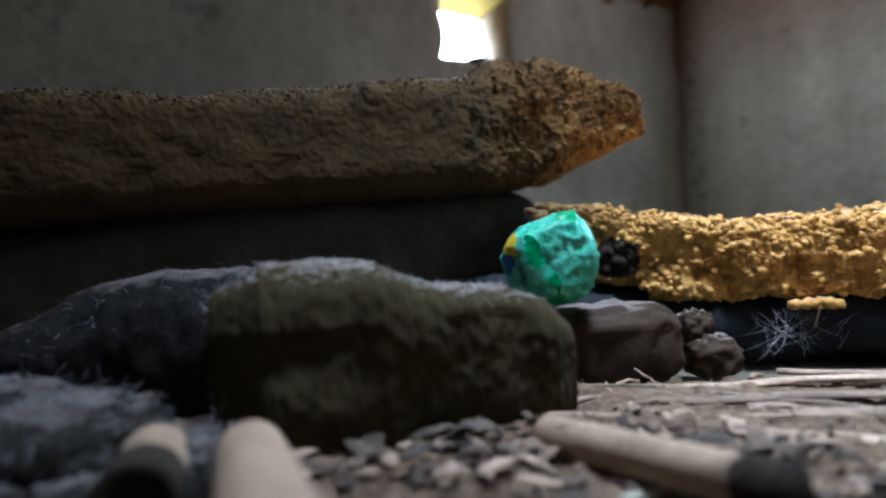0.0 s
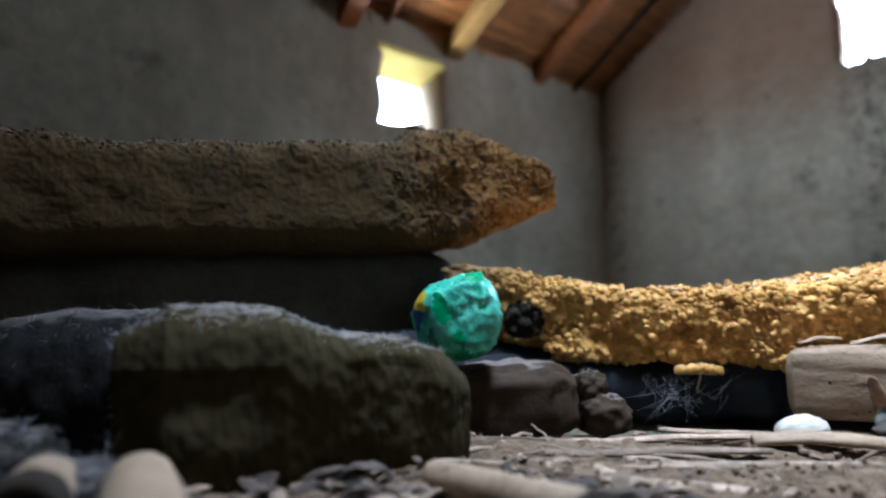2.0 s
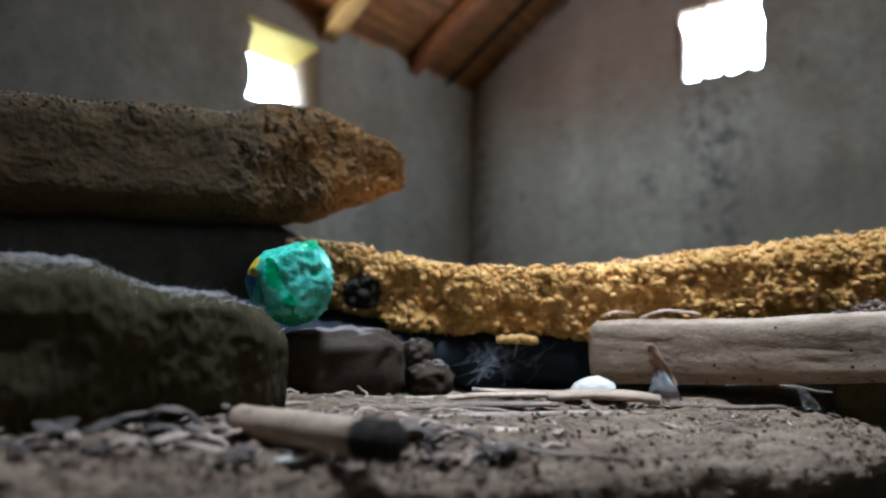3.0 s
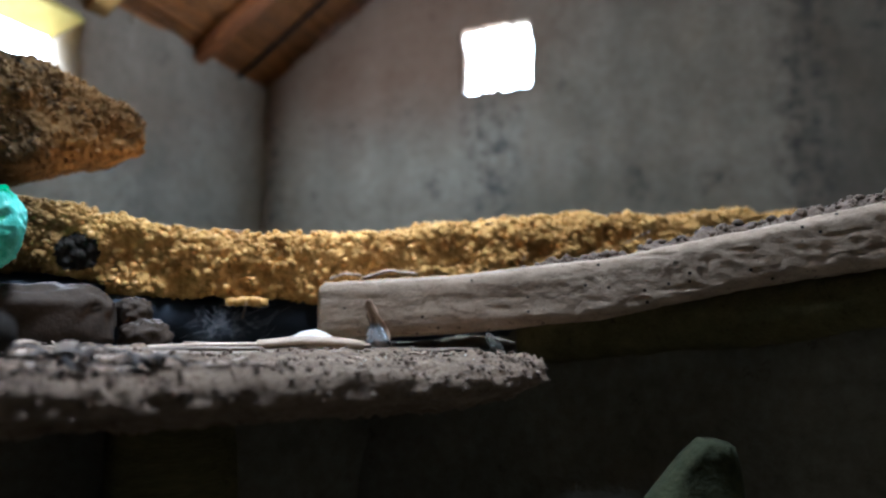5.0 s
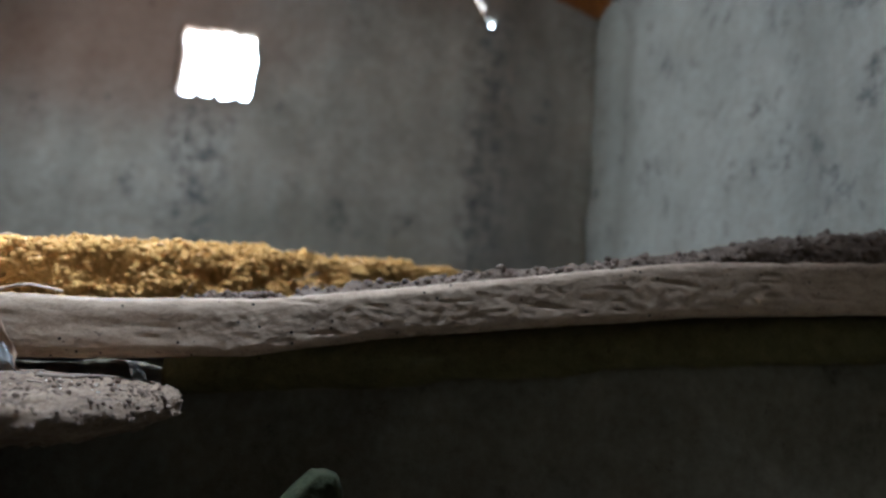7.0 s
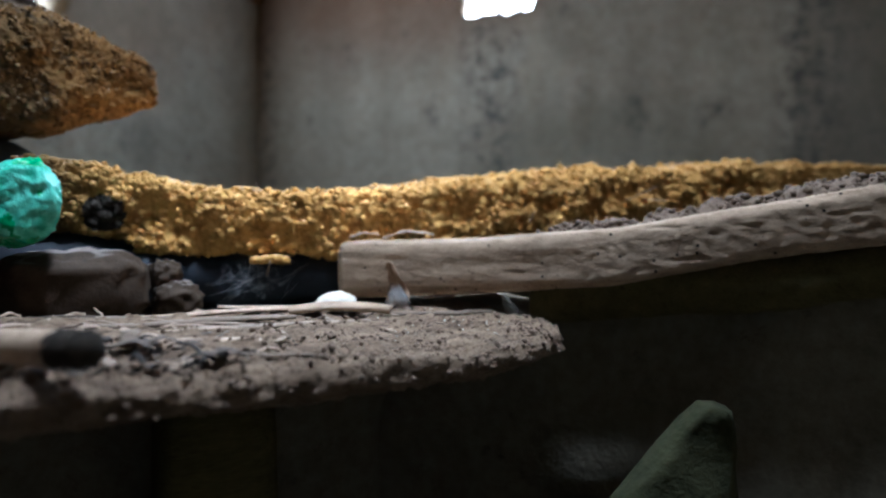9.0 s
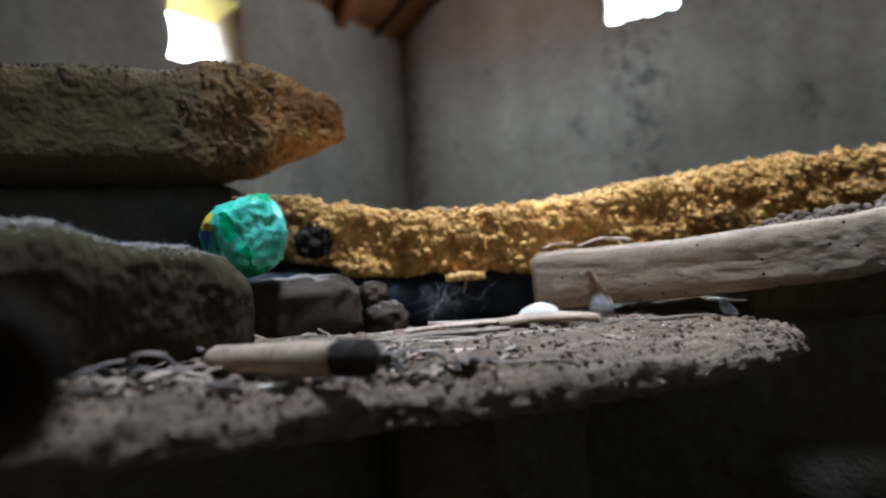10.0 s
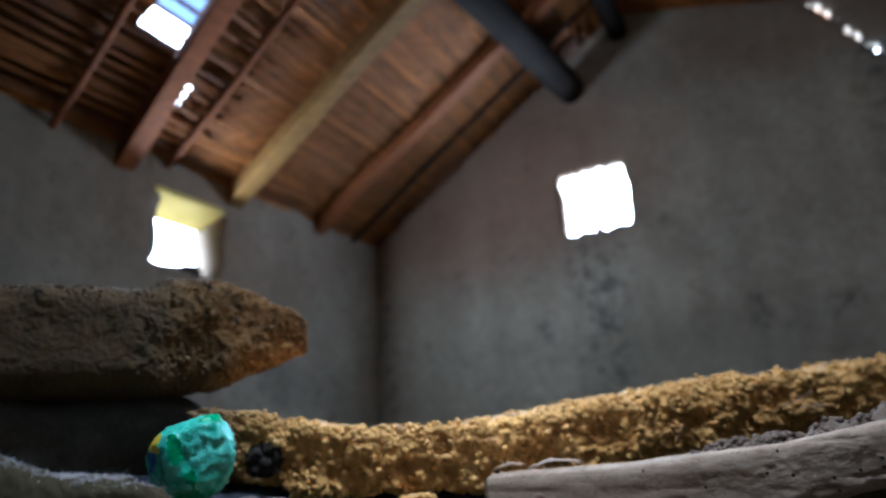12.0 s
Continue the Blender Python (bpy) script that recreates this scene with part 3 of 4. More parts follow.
bf = [(i * NP + j, (i + 1) * NP + j, (i + 1) * NP + j + 1, i * NP + j + 1) for i in range(len(XS) - 1) for j in range(NP - 1)]
tagged(mesh_object("mud_bench", bv, bf, EARTH), "mud-built sleeping bench with a dark front", "bench", kind="structure")


def grain(p, out):
    q = Vector((p.x * 2.2, p.y * 14, p.z * 14))
    return 0.008 * noise.fractal(q, 1.0, 2.0, 4) + 0.0042 * noise.fractal(p * 65, 1.0, 2.0, 3) + 0.005 * noise.fractal(p * 11, 1.0, 2.0, 3) + 0.0045 * clump(p, 85) + 0.0028 * clump(p, 190) - 0.010 * max(0, noise.noise(Vector((p.x * 16, p.y * 75, p.z * 75)))) 


v_, f_ = bar([(0, -1.20, 0.44, 0.622, 0.26, 0.030), (0.5, -0.30, 0.44, 0.622, 0.26, 0.030), (0.65, 0.0, 0.50, 0.612, 0.195, 0.030), (0.8, 0.30, 0.520, 0.600, 0.20, 0.027), (0.92, 0.58, 0.525, 0.597, 0.20, 0.024), (0.97, 0.71, 0.54, 0.597, 0.165, 0.022), (1.0, 0.785, 0.57, 0.597, 0.10, 0.018)], (0, 1, 0), 420, 150, 0.45, grain, 3.0, 0.07)
plank = tagged(mesh_object("plank", v_, f_, PLANK_WOOD), "thick weathered wooden plank with worn wavy grain, littered with debris", "plank")
for x in (-0.75, 0.35):
    v_, f_ = bar([(0, x - 0.07, 0.62, 0.30, 0.05, 0.31), (1, x + 0.07, 0.62, 0.30, 0.05, 0.31)], (0, 1, 0), 8, 24, 0.8, lambda p, o: 0.006 * fbm(p, 8))
    mesh_object("post", v_, f_, OLIVE_WOOD, plank, "dark wooden post")


def beam_relief(p, out):
    s = (p - Vector((0.566, 0.732, 0))).dot(V)
    q = Vector((s * 2.5, p.z * 18, out.z * 2))
    rough = smoothstep(0.2, 0.7, s)
    return 0.0011 * noise.fractal(q, 1.0, 2.0, 4) + (0.0005 + 0.0006 * rough) * noise.fractal(p * 70, 1.0, 2.0, 3) + 0.0012 * noise.fractal(p * 5, 1.0, 2.0, 2) - (0.0010 + 0.0016 * rough) * max(0, noise.noise(p * 95) - 0.15) - 0.006 * max(0, noise.noise(p * 60) - 0.5) - (0.002 + 0.006 * rough) * max(0, noise.noise(Vector((s * 16, p.z * 110, 4.0))) - 0.34)


E0 = Vector((0.572, 0.735, 0)) + U * 0.05
keys = []
for s, zt, zb in ((-0.016, 0.716, 0.638), (0.0, 0.722, 0.628), (0.22, 0.731, 0.644), (0.42, 0.748, 0.664), (0.62, 0.784, 0.708), (0.90, 0.838, 0.752), (1.10, 0.872, 0.784), (1.40, 0.905, 0.815), (1.66, 0.93, 0.84)):
    p = E0 + V * s
    keys.append((s, p.x, p.y, (zt + zb) / 2, 0.05 if s >= 0 else 0.036, (zt - zb) / 2))
v_, f_ = bar(keys, U, 420, 90, 0.34, beam_relief, 2.0)
beam = tagged(mesh_object("beam", v_, f_, WEATHERED), "grey weathered squared timber beam, bowed, with cracks and worm holes", "beam")

# added body that stands in for the deep shade below the beam
keys = []
for sx, h in ((-0.12, 0.585), (0.0, 0.60), (0.30, 0.62), (0.62, 0.655), (0.90, 0.69), (1.10, 0.72), (1.40, 0.755), (1.70, 0.78)):
    p = E0 + V * sx + U * 0.06
    keys.append((sx, p.x, p.y, h / 2, 0.06, h / 2 + 0.015))
v_, f_ = bar(keys, U, 60, 60, 0.3, lambda p, o: 0.02 * fbm(p, 5) + 0.005 * fbm(p, 25))
tagged(mesh_object("mud_partition", v_, f_, EARTH), "added dark body standing in for the shade under the beam", "partition", kind="structure")

# added round body in place of the beam's own shaded underside
keys = []
for sx, z in ((0.30, 0.640), (0.62, 0.676), (0.90, 0.715), (1.10, 0.745), (1.40, 0.777), (1.66, 0.80)):
    p = E0 + V * sx + U * 0.015
    keys.append((sx, p.x, p.y, z, 0.052, 0.042))
v_, f_ = bar(keys, U, 160, 48, 0.85, lambda p, o: 0.006 * fbm((p.x, p.y, p.z * 3), 6) + 0.002 * fbm(p, 45))
tagged(mesh_object("support_log", v_, f_, OLIVE_WOOD), "added dark olive round body standing in for the beam's shaded underside", "log")

# ---- mattresses ----


def foam_relief(p, out):
    d = 0.014 * noise.fractal(p * 15, 1.0, 2.0, 3) + 0.005 * clump(p, 62) + 0.003 * clump(p + Vector((3, 1, 2)), 150) - 0.020 * max(0, noise.noise(p * 34) - 0.26) - 0.010
    return d * (0.7 if out.z > 0.8 else 1.0)


ICO = bmesh.new()
bmesh.ops.create_icosphere(ICO, subdivisions=2, radius=1.0)
ICO_V, ICO_F = [v.co.copy() for v in ICO.verts], [tuple(v.index for v in q.verts) for q in ICO.faces]
ICO.free()


def crumble(body, n, keep, small, big, mat, seed):
    """Round crumbs, clustered, half sunk into the torn faces of a foam body."""
    r = random.Random(seed)
    pick = [q for q in body.data.vertices if keep(q.co, q.normal)]
    v, f = [], []
    while n:
        q = r.choice(pick)
        if noise.noise(q.co * 30) + 0.6 * noise.noise(q.co * 75) < r.uniform(-0.7, 0.25):
            continue
        n -= 1
        L = small + (big - small) * r.random() ** 2.5
        spin = Vector((r.uniform(0, 9), r.uniform(0, 9), r.uniform(0, 9)))
        c, o = q.co + q.normal * L * r.uniform(-0.15, 0.55), len(v)
        size = Vector((r.uniform(0.8, 1.3), r.uniform(0.8, 1.3), r.uniform(0.75, 1.15))) * L
        for d in ICO_V:
            k = 1 + 0.45 * noise.noise(d * 1.7 + spin)
            v.append(c + Vector((d.x * size.x, d.y * size.y, d.z * size.z)) * k)
        f += [tuple(a + o for a in t) for t in ICO_F]
    return tagged(mesh_object("crumb_layer", v, f, mat, body), kind="stuff")


def slab_relief(p, out):
    f = smoothstep(-0.02, 0.16, p.x)
    top = 0.5 * max(0.0, out.z)
    return (0.15 + 1.4 * top + 0.5 * f) * (0.005 * clump(p + 0.004 * noise.noise_vector(p * 60), 110) + 0.004 * clump(p, 210)) - 0.016 * f * max(0, noise.noise(p * 28) - 0.3) + (0.004 + 0.008 * f + 0.008 * top) * noise.fractal(p * 14, 1.0, 2.0, 4)


FA = Vector((0.25, 0.97, 0))
keys = []
for x, y, zt, zb in ((0.125, 0.915, 0.846, 0.730), (0.20, 0.893, 0.845, 0.725), (0.30, 0.862, 0.826, 0.700), (0.40, 0.838, 0.806, 0.684), (0.55, 0.795, 0.803, 0.680), (0.70, 0.765, 0.818, 0.690), (0.90, 0.712, 0.845, 0.705), (1.08, 0.662, 0.868, 0.725), (1.22, 0.628, 0.872, 0.735), (1.27, 0.618, 0.862, 0.74), (1.36, 0.594, 0.888, 0.775), (1.60, 0.545, 0.890, 0.82), (1.95, 0.47, 0.905, 0.83)):
    hd = 0.24
    c = Vector((x, y, 0)) + FA * (hd + 0.002)
    keys.append((x, c.x, c.y, (zt + zb) / 2 + 0.001, hd, (zt - zb) / 2 + 0.003))
v_, f_ = bar(keys, FA, 900, 190, 0.30, foam_relief, 6.0)
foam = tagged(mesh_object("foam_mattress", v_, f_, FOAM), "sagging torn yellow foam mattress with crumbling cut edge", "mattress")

burnt = []
for q in foam.data.polygons:
    d = Vector((q.center.x - 0.247, 0, q.center.z - 0.764)) + Vector((noise.noise(q.center * 40), 0, noise.noise(q.center * 40 + Vector((9, 0, 0))))) * 0.012
    if q.normal.y < 0 and d.length < 0.030 + 0.010 * noise.noise(q.center * 120):
        burnt.append([foam.data.vertices[i].co + foam.data.vertices[i].normal * 0.002 for i in q.vertices])
mesh_object("scorched_patch", [p for q in burnt for p in q], [tuple(range(4 * i, 4 * i + 4)) for i in range(len(burnt))], CHARRED_AND_SHADED, foam, "scorched black patch")

SCORCH = Vector((0.247, 0.858, 0.764))
crumble(foam, 330, lambda c, q: q.y < 0.1 and math.hypot(c.x - SCORCH.x, c.z - SCORCH.z) < 0.028 + 0.008 * noise.noise(c * 50), 0.0010, 0.0030, CHARRED_AND_SHADED, 8)
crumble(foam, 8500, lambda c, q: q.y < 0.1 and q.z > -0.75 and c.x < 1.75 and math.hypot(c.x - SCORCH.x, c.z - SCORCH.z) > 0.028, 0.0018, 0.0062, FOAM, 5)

SA = Vector((-0.45, 0.89, 0)).normalized()
keys = []
for x, y, zt, zb in ((-0.95, 0.45, 0.985, 0.83), (-0.60, 0.62, 1.006, 0.858), (-0.35, 0.735, 1.012, 0.866), (-0.12, 0.835, 1.024, 0.872), (0.05, 0.90, 1.046, 0.875), (0.10, 0.922, 1.050, 0.877), (0.118, 0.932, 1.072, 0.878), (0.19, 0.975, 1.080, 0.888), (0.25, 1.01, 1.070, 0.914), (0.30, 1.035, 1.050, 0.936), (0.335, 1.05, 1.024, 0.950), (0.355, 1.06, 1.004, 0.962)):
    hd = 0.17
    c = Vector((x, y, 0)) + SA * (hd + 0.008)
    keys.append((x, c.x, c.y, (zt + zb) / 2 + 0.005, hd, (zt - zb) / 2 + 0.004))
v_, f_ = bar(keys, SA, 560, 200, 0.36, slab_relief, 3.0)
foam_slab = tagged(mesh_object("foam_slab", v_, f_, DIRTY_SHADED_FOAM), "brown foam slab with soil and shade in its colour and a torn orange end", "mattress")

crumble(foam_slab, 1700, lambda c, q: c.x > 0.10 + 0.10 * noise.noise(c * 20) and q.y < 0.3 and q.z > -0.6, 0.0014, 0.0045, DIRTY_SHADED_FOAM, 6)
crumble(foam_slab, 5200, lambda c, q: c.x > -0.75 and q.z > 0.45, 0.0008, 0.0026, DIRTY_SHADED_FOAM, 7)

# added bundle that fills the dark space below the slab
v_, f_ = bar([(0, -0.95, 0.74, 0.73, 0.15, 0.13), (0.5, -0.30, 1.0, 0.745, 0.15, 0.14), (1, 0.12, 1.18, 0.755, 0.14, 0.145)], SA, 90, 60, 0.6, lambda p, o: 0.02 * fbm(p, 6) + 0.006 * fbm(p, 30))
tagged(mesh_object("folded_blanket", v_, f_, DARK_CLOTH), "dark folded blanket added to fill the dark space under the foam slab", "blanket")
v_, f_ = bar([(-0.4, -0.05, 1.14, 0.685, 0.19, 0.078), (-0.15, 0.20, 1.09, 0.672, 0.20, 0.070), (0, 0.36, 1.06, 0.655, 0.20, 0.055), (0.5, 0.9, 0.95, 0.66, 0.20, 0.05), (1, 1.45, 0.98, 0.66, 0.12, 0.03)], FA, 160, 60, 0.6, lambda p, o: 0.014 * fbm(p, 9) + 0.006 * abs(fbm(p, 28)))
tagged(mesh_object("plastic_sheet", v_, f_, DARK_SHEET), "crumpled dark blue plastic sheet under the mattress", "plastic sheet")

# added earth ledge: carries the mattress's far end, hides the lit wall behind
keys = []
for x, y, zt in ((0.84, 0.735, 0.694), (1.08, 0.68, 0.728), (1.30, 0.63, 0.745), (1.60, 0.555, 0.815), (1.95, 0.48, 0.83), (2.5, 0.40, 0.83)):
    c = Vector((x, y, 0)) + FA * 0.26
    keys.append((x, c.x, c.y, (zt + 0.58) / 2, 0.19, (zt - 0.58) / 2))
v_, f_ = bar(keys, FA, 90, 60, 0.3, lambda p, o: 0.008 * fbm(p, 7) + 0.003 * fbm(p, 30))
tagged(mesh_object("mud_ledge", v_, f_, EARTH), "added earth ledge that keeps the gap under the mattress dark", "ledge", kind="structure")

# ---- lumps and stones ----
v_, f_ = bar([(0, -0.195, 0.53, 0.704, 0.075, 0.062), (0.12, -0.150, 0.53, 0.703, 0.09, 0.090), (0.35, -0.06, 0.55, 0.703, 0.09, 0.083), (0.6, 0.02, 0.58, 0.694, 0.085, 0.063), (0.85, 0.085, 0.61, 0.687, 0.08, 0.056), (1, 0.112, 0.62, 0.675, 0.06, 0.045)], (-0.3, 0.95, 0), 260, 150, 0.42, lambda p, o: 0.010 * fbm(p, 7) + 0.0022 * fbm(p, 40) + 0.0014 * fbm(p, 130) - (0.020 * max(0, noise.noise(Vector((p.x * 9 + 1.3, 4, p.z * 9))) - 0.05) if p.z < 0.74 and o.z < 0.5 else 0.0))
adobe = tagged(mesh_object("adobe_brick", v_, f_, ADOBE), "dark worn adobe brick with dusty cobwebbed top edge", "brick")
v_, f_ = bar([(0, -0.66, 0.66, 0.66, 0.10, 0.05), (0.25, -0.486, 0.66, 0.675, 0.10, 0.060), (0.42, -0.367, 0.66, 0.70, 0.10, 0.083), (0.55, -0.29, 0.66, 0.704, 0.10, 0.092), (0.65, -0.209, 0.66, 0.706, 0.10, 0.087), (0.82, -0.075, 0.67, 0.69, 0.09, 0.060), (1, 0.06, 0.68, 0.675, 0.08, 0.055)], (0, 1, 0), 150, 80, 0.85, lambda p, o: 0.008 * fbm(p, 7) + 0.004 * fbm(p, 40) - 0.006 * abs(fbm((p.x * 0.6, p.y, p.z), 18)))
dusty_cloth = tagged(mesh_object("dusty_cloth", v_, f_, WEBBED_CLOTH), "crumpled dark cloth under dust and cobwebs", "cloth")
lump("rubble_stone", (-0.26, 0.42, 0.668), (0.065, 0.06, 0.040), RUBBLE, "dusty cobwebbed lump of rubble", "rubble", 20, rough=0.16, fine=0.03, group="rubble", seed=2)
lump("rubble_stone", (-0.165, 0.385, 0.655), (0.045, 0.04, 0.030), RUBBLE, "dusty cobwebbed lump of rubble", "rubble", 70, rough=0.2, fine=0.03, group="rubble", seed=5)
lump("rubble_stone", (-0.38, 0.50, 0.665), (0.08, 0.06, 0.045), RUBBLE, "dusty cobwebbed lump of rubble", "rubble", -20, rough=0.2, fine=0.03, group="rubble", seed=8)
for i in range(14):
    a = i * 2.4
    lump("rubble_stone", (-0.27 + 0.13 * math.cos(a) * (0.4 + 0.05 * i), 0.41 + 0.06 * math.sin(a), 0.658), (0.018 + 0.010 * math.sin(i * 1.7) ** 2, 0.017, 0.013), RUBBLE, "small dusty crumb of rubble", "rubble", 40 * i, rough=0.3, n=12, group="small rubble", seed=50 + i)
lump("stone", (0.205, 0.79, 0.658), (0.090, 0.055, 0.053), STONE, "squat brown stone with a pale dusty top", "stone", 5, power=0.6, rough=0.12, seed=11, group="stones")
lump("stone", (0.318, 0.80, 0.672), (0.024, 0.022, 0.022), STONE, "small pinkish stone chip", "stone", 30, power=0.8, rough=0.25, seed=14, group="stones")
lump("stone", (0.335, 0.785, 0.637), (0.034, 0.028, 0.027), STONE, "small pinkish stone chip", "stone", -15, power=0.8, rough=0.2, seed=17, group="stones")
lump("pale_stone", (0.535, 0.665, 0.630), (0.032, 0.024, 0.020), PALE_STONE, "smooth pale stone beside the beam", "stone", 10, power=0.95, rough=0.08, seed=20)

# ---- green plastic bag ----
def bag():
    """A crumpled film bag: facets cut by random planes, with fine creases."""
    r = random.Random(17)
    planes = []
    while len(planes) < 24:
        n = Vector((r.gauss(0, 1), r.gauss(0, 1), r.gauss(0, 1))).normalized()
        planes.append((n, r.uniform(0.80, 1.06)))
    rings = []
    for i in range(71):
        lat = -math.pi / 2 + math.pi * i / 70
        ring = []
        for j in range(120):
            a = 2 * math.pi * j / 120
            d = Vector((math.cos(lat) * math.cos(a), math.cos(lat) * math.sin(a), math.sin(lat)))
            k = sum(max(0.0, d.dot(n) / h) ** 26 for n, h in planes) ** (-1 / 26)
            k = min(k * 1.07, 1.22) - 0.10 * abs(noise.noise(d * 4 + Vector((3, 0, 0)))) - 0.07 * abs(noise.noise(Vector((d.x * 9 + d.z * 3, d.y * 9, d.z * 4)))) - 0.03 * abs(noise.noise(d * 17)) + 0.03
            ring.append(Vector((0.053 * d.x * k, 0.045 * d.y * k, 0.0555 * d.z * k)))
        rings.append(ring)
    v, f = skin(rings)
    groups = {"bag_body": [], "green_print": [], "yellow_print": [], "blue_print": []}
    for q in f:
        c = sum((Vector(v[i]) for i in q), Vector()) / len(q)
        kind = "bag_body"
        if c.x < -0.0445 + 0.003 * noise.noise(c * 90) and c.y < 0.0:
            kind = "yellow_print" if c.z > 0.006 else ("blue_print" if c.z > -0.02 else "bag_body")
        elif noise.noise(c * 34 + Vector((2, 1, 4))) > 0.22 and abs(c.x) < 0.035:
            kind = "green_print"
        groups[kind].append(q)
    t = thing("plastic_bag", "crumpled shiny green plastic bag with a yellow and blue printed edge", "plastic bag")
    t.matrix_world = pose(0.134, 0.745, 0.772, 4, 8, 0)
    for (kind, faces), m, label in zip(groups.items(), (GREEN, DEEP_GREEN, YELLOW_PRINT, BLUE_PRINT), ("", "deep green print", "yellow printed edge", "blue printed edge")):
        used = sorted({i for q in faces for i in q})
        at = {k: i for i, k in enumerate(used)}
        mesh_object(kind, [v[i] for i in used], [tuple(at[i] for i in q) for q in faces], m, t, label)
    return t


bag()

# ---- bamboo, slats and litter on the plank ----
def bamboo(a, b, r, label, burnt=False, hollow=False, seed=0.0):
    t = thing("bamboo_cane", label, "bamboo cane", "bamboo canes")
    stick("cane", a, b, r, BAMBOO, t, around=24, steps=24, wob=0.05, hollow=hollow, seed=seed)
    if hollow:
        w = (Vector(b) - Vector(a)).normalized()
        # dark sleeve: the shade on the cut end, put into its colour
        stick("open_end", Vector(a) - w * 0.0015, Vector(a) + w * 0.05, r * 1.03, CHARRED_AND_SHADED, t, "dark open end with its shade put into the colour", around=24, steps=6, wob=0.05, hollow=True, seed=seed)
    if burnt:
        a, b = Vector(a), Vector(b)
        w = (b - a).normalized()
        stick("burnt_end", b - w * 0.004, b + w * 0.026, r * 1.02, CHARRED_AND_SHADED, t, "charred broken end", around=24, steps=6, wob=0.25)
    return t


bamboo((0.088, 0.466, 0.648), (0.178, 0.320, 0.660), 0.0145, "short pale bamboo cane with a charred end", burnt=True)
bamboo((0.030, 0.012, 0.714), (-0.113, 0.375, 0.674), 0.0225, "pale hollow bamboo cane resting on the plank edge", hollow=True, seed=3)
bamboo((-0.138, 0.2774, 0.6814), (-0.182, 0.39, 0.672), 0.022, "pale bamboo cane with a dark open end", hollow=True, seed=6)


def slat(a, b, wide, thick, mat, label, category, group, seed=0.0, name="slat", curl=0.0):
    a, b = Vector(a), Vector(b)
    w = (b - a).normalized()
    side = Vector((-w.y, w.x, 0)).normalized()
    up = side.cross(w) * -1
    if up.z < 0:
        up = -up
    rings = []
    n = 10
    for i in range(n + 1):
        f = i / n
        c = a.lerp(b, f) + up * (curl * math.sin(math.pi * f)) + side * (0.006 * noise.noise(Vector((f * 2.5, seed, 3)))) + Vector((0, 0, 0.002 * noise.noise(Vector((f * 3, seed, 8)))))
        k = (1 + 0.25 * noise.noise(Vector((f * 4 + seed, seed, 0)))) * (0.55 + 0.45 * math.sin(math.pi * min(1, max(0.08, f * 1.0 + 0.04)) ** 0.8) ** 0.5)
        rings.append([c + side * (wide * k * ca) + up * (thick * sa + curl * 0.5 * (1 - ca * ca) * 0.5) for ca, sa in ((-1, -0.4), (-0.5, -1), (0.5, -1), (1, -0.4), (0.95, 0.5), (0.4, 1), (-0.4, 1), (-0.95, 0.5))])
    v, f_ = skin(rings)
    return tagged(mesh_object(name, v, f_, mat), label, category, group)


for a, b, w, k in (((0.24, 0.655, 0.632), (0.50, 0.635, 0.634), 0.010, 1), ((0.20, 0.60, 0.633), (0.44, 0.575, 0.632), 0.012, 2), ((0.30, 0.545, 0.630), (0.52, 0.52, 0.628), 0.011, 3), ((0.37, 0.69, 0.634), (0.60, 0.61, 0.630), 0.008, 4), ((0.15, 0.67, 0.634), (0.30, 0.62, 0.634), 0.012, 5), ((0.03, 0.52, 0.640), (0.12, 0.43, 0.636), 0.012, 6), ((-0.04, 0.49, 0.645), (0.05, 0.40, 0.640), 0.008, 7), ((0.58, 0.57, 0.626), (0.72, 0.53, 0.624), 0.008, 8), ((0.26, 0.49, 0.632), (0.36, 0.45, 0.628), 0.013, 9)):
    slat(a, b, w, 0.0026, CHIP, "split weathered cane slat lying on the plank", "slat", "slats", seed=k * 3.1)
slat((0.445, 0.615, 0.633), (0.575, 0.575, 0.630), 0.017, 0.006, BAMBOO, "pale flat husk beside the beam end", "husk", "", seed=2.0, name="husk", curl=0.006)
slat((0.118, 0.358, 0.640), (0.155, 0.372, 0.656), 0.0055, 0.0012, PALE_LEAF, "pale curled dry leaf", "leaf", "", seed=4.0, name="leaf", curl=-0.008)

rng = random.Random(11)


def flake(p, L, seed):
    """A thin angular chip of L metres, tilted, lying at p."""
    r = random.Random(seed)
    n = r.choice((4, 5, 5, 6))
    long, a0 = r.uniform(0.25, 0.8), r.uniform(0, 6.3)
    turn = pose(*p, r.uniform(-22, 22), r.uniform(-22, 22), math.degrees(a0))
    ring = [(L * 0.5 * math.cos(6.283 * i / n + r.uniform(-0.3, 0.3)), L * 0.5 * long * math.sin(6.283 * i / n + r.uniform(-0.3, 0.3))) for i in range(n)]
    th = r.uniform(0.0006, 0.0022)
    bend = r.uniform(-0.10, 0.10)
    v = [turn @ Vector((x, y, bend * abs(x))) for x, y in ring] + [turn @ Vector((x * 0.94, y * 0.94, bend * abs(x) + th)) for x, y in ring]
    f = [tuple(range(n - 1, -1, -1)), tuple(range(n, 2 * n))] + [(i, (i + 1) % n, (i + 1) % n + n, i + n) for i in range(n)]
    return v, f


def plank_top(x):
    return 0.650 if x < -0.1 else 0.650 - 0.027 * min(1, (x + 0.1) / 0.45)


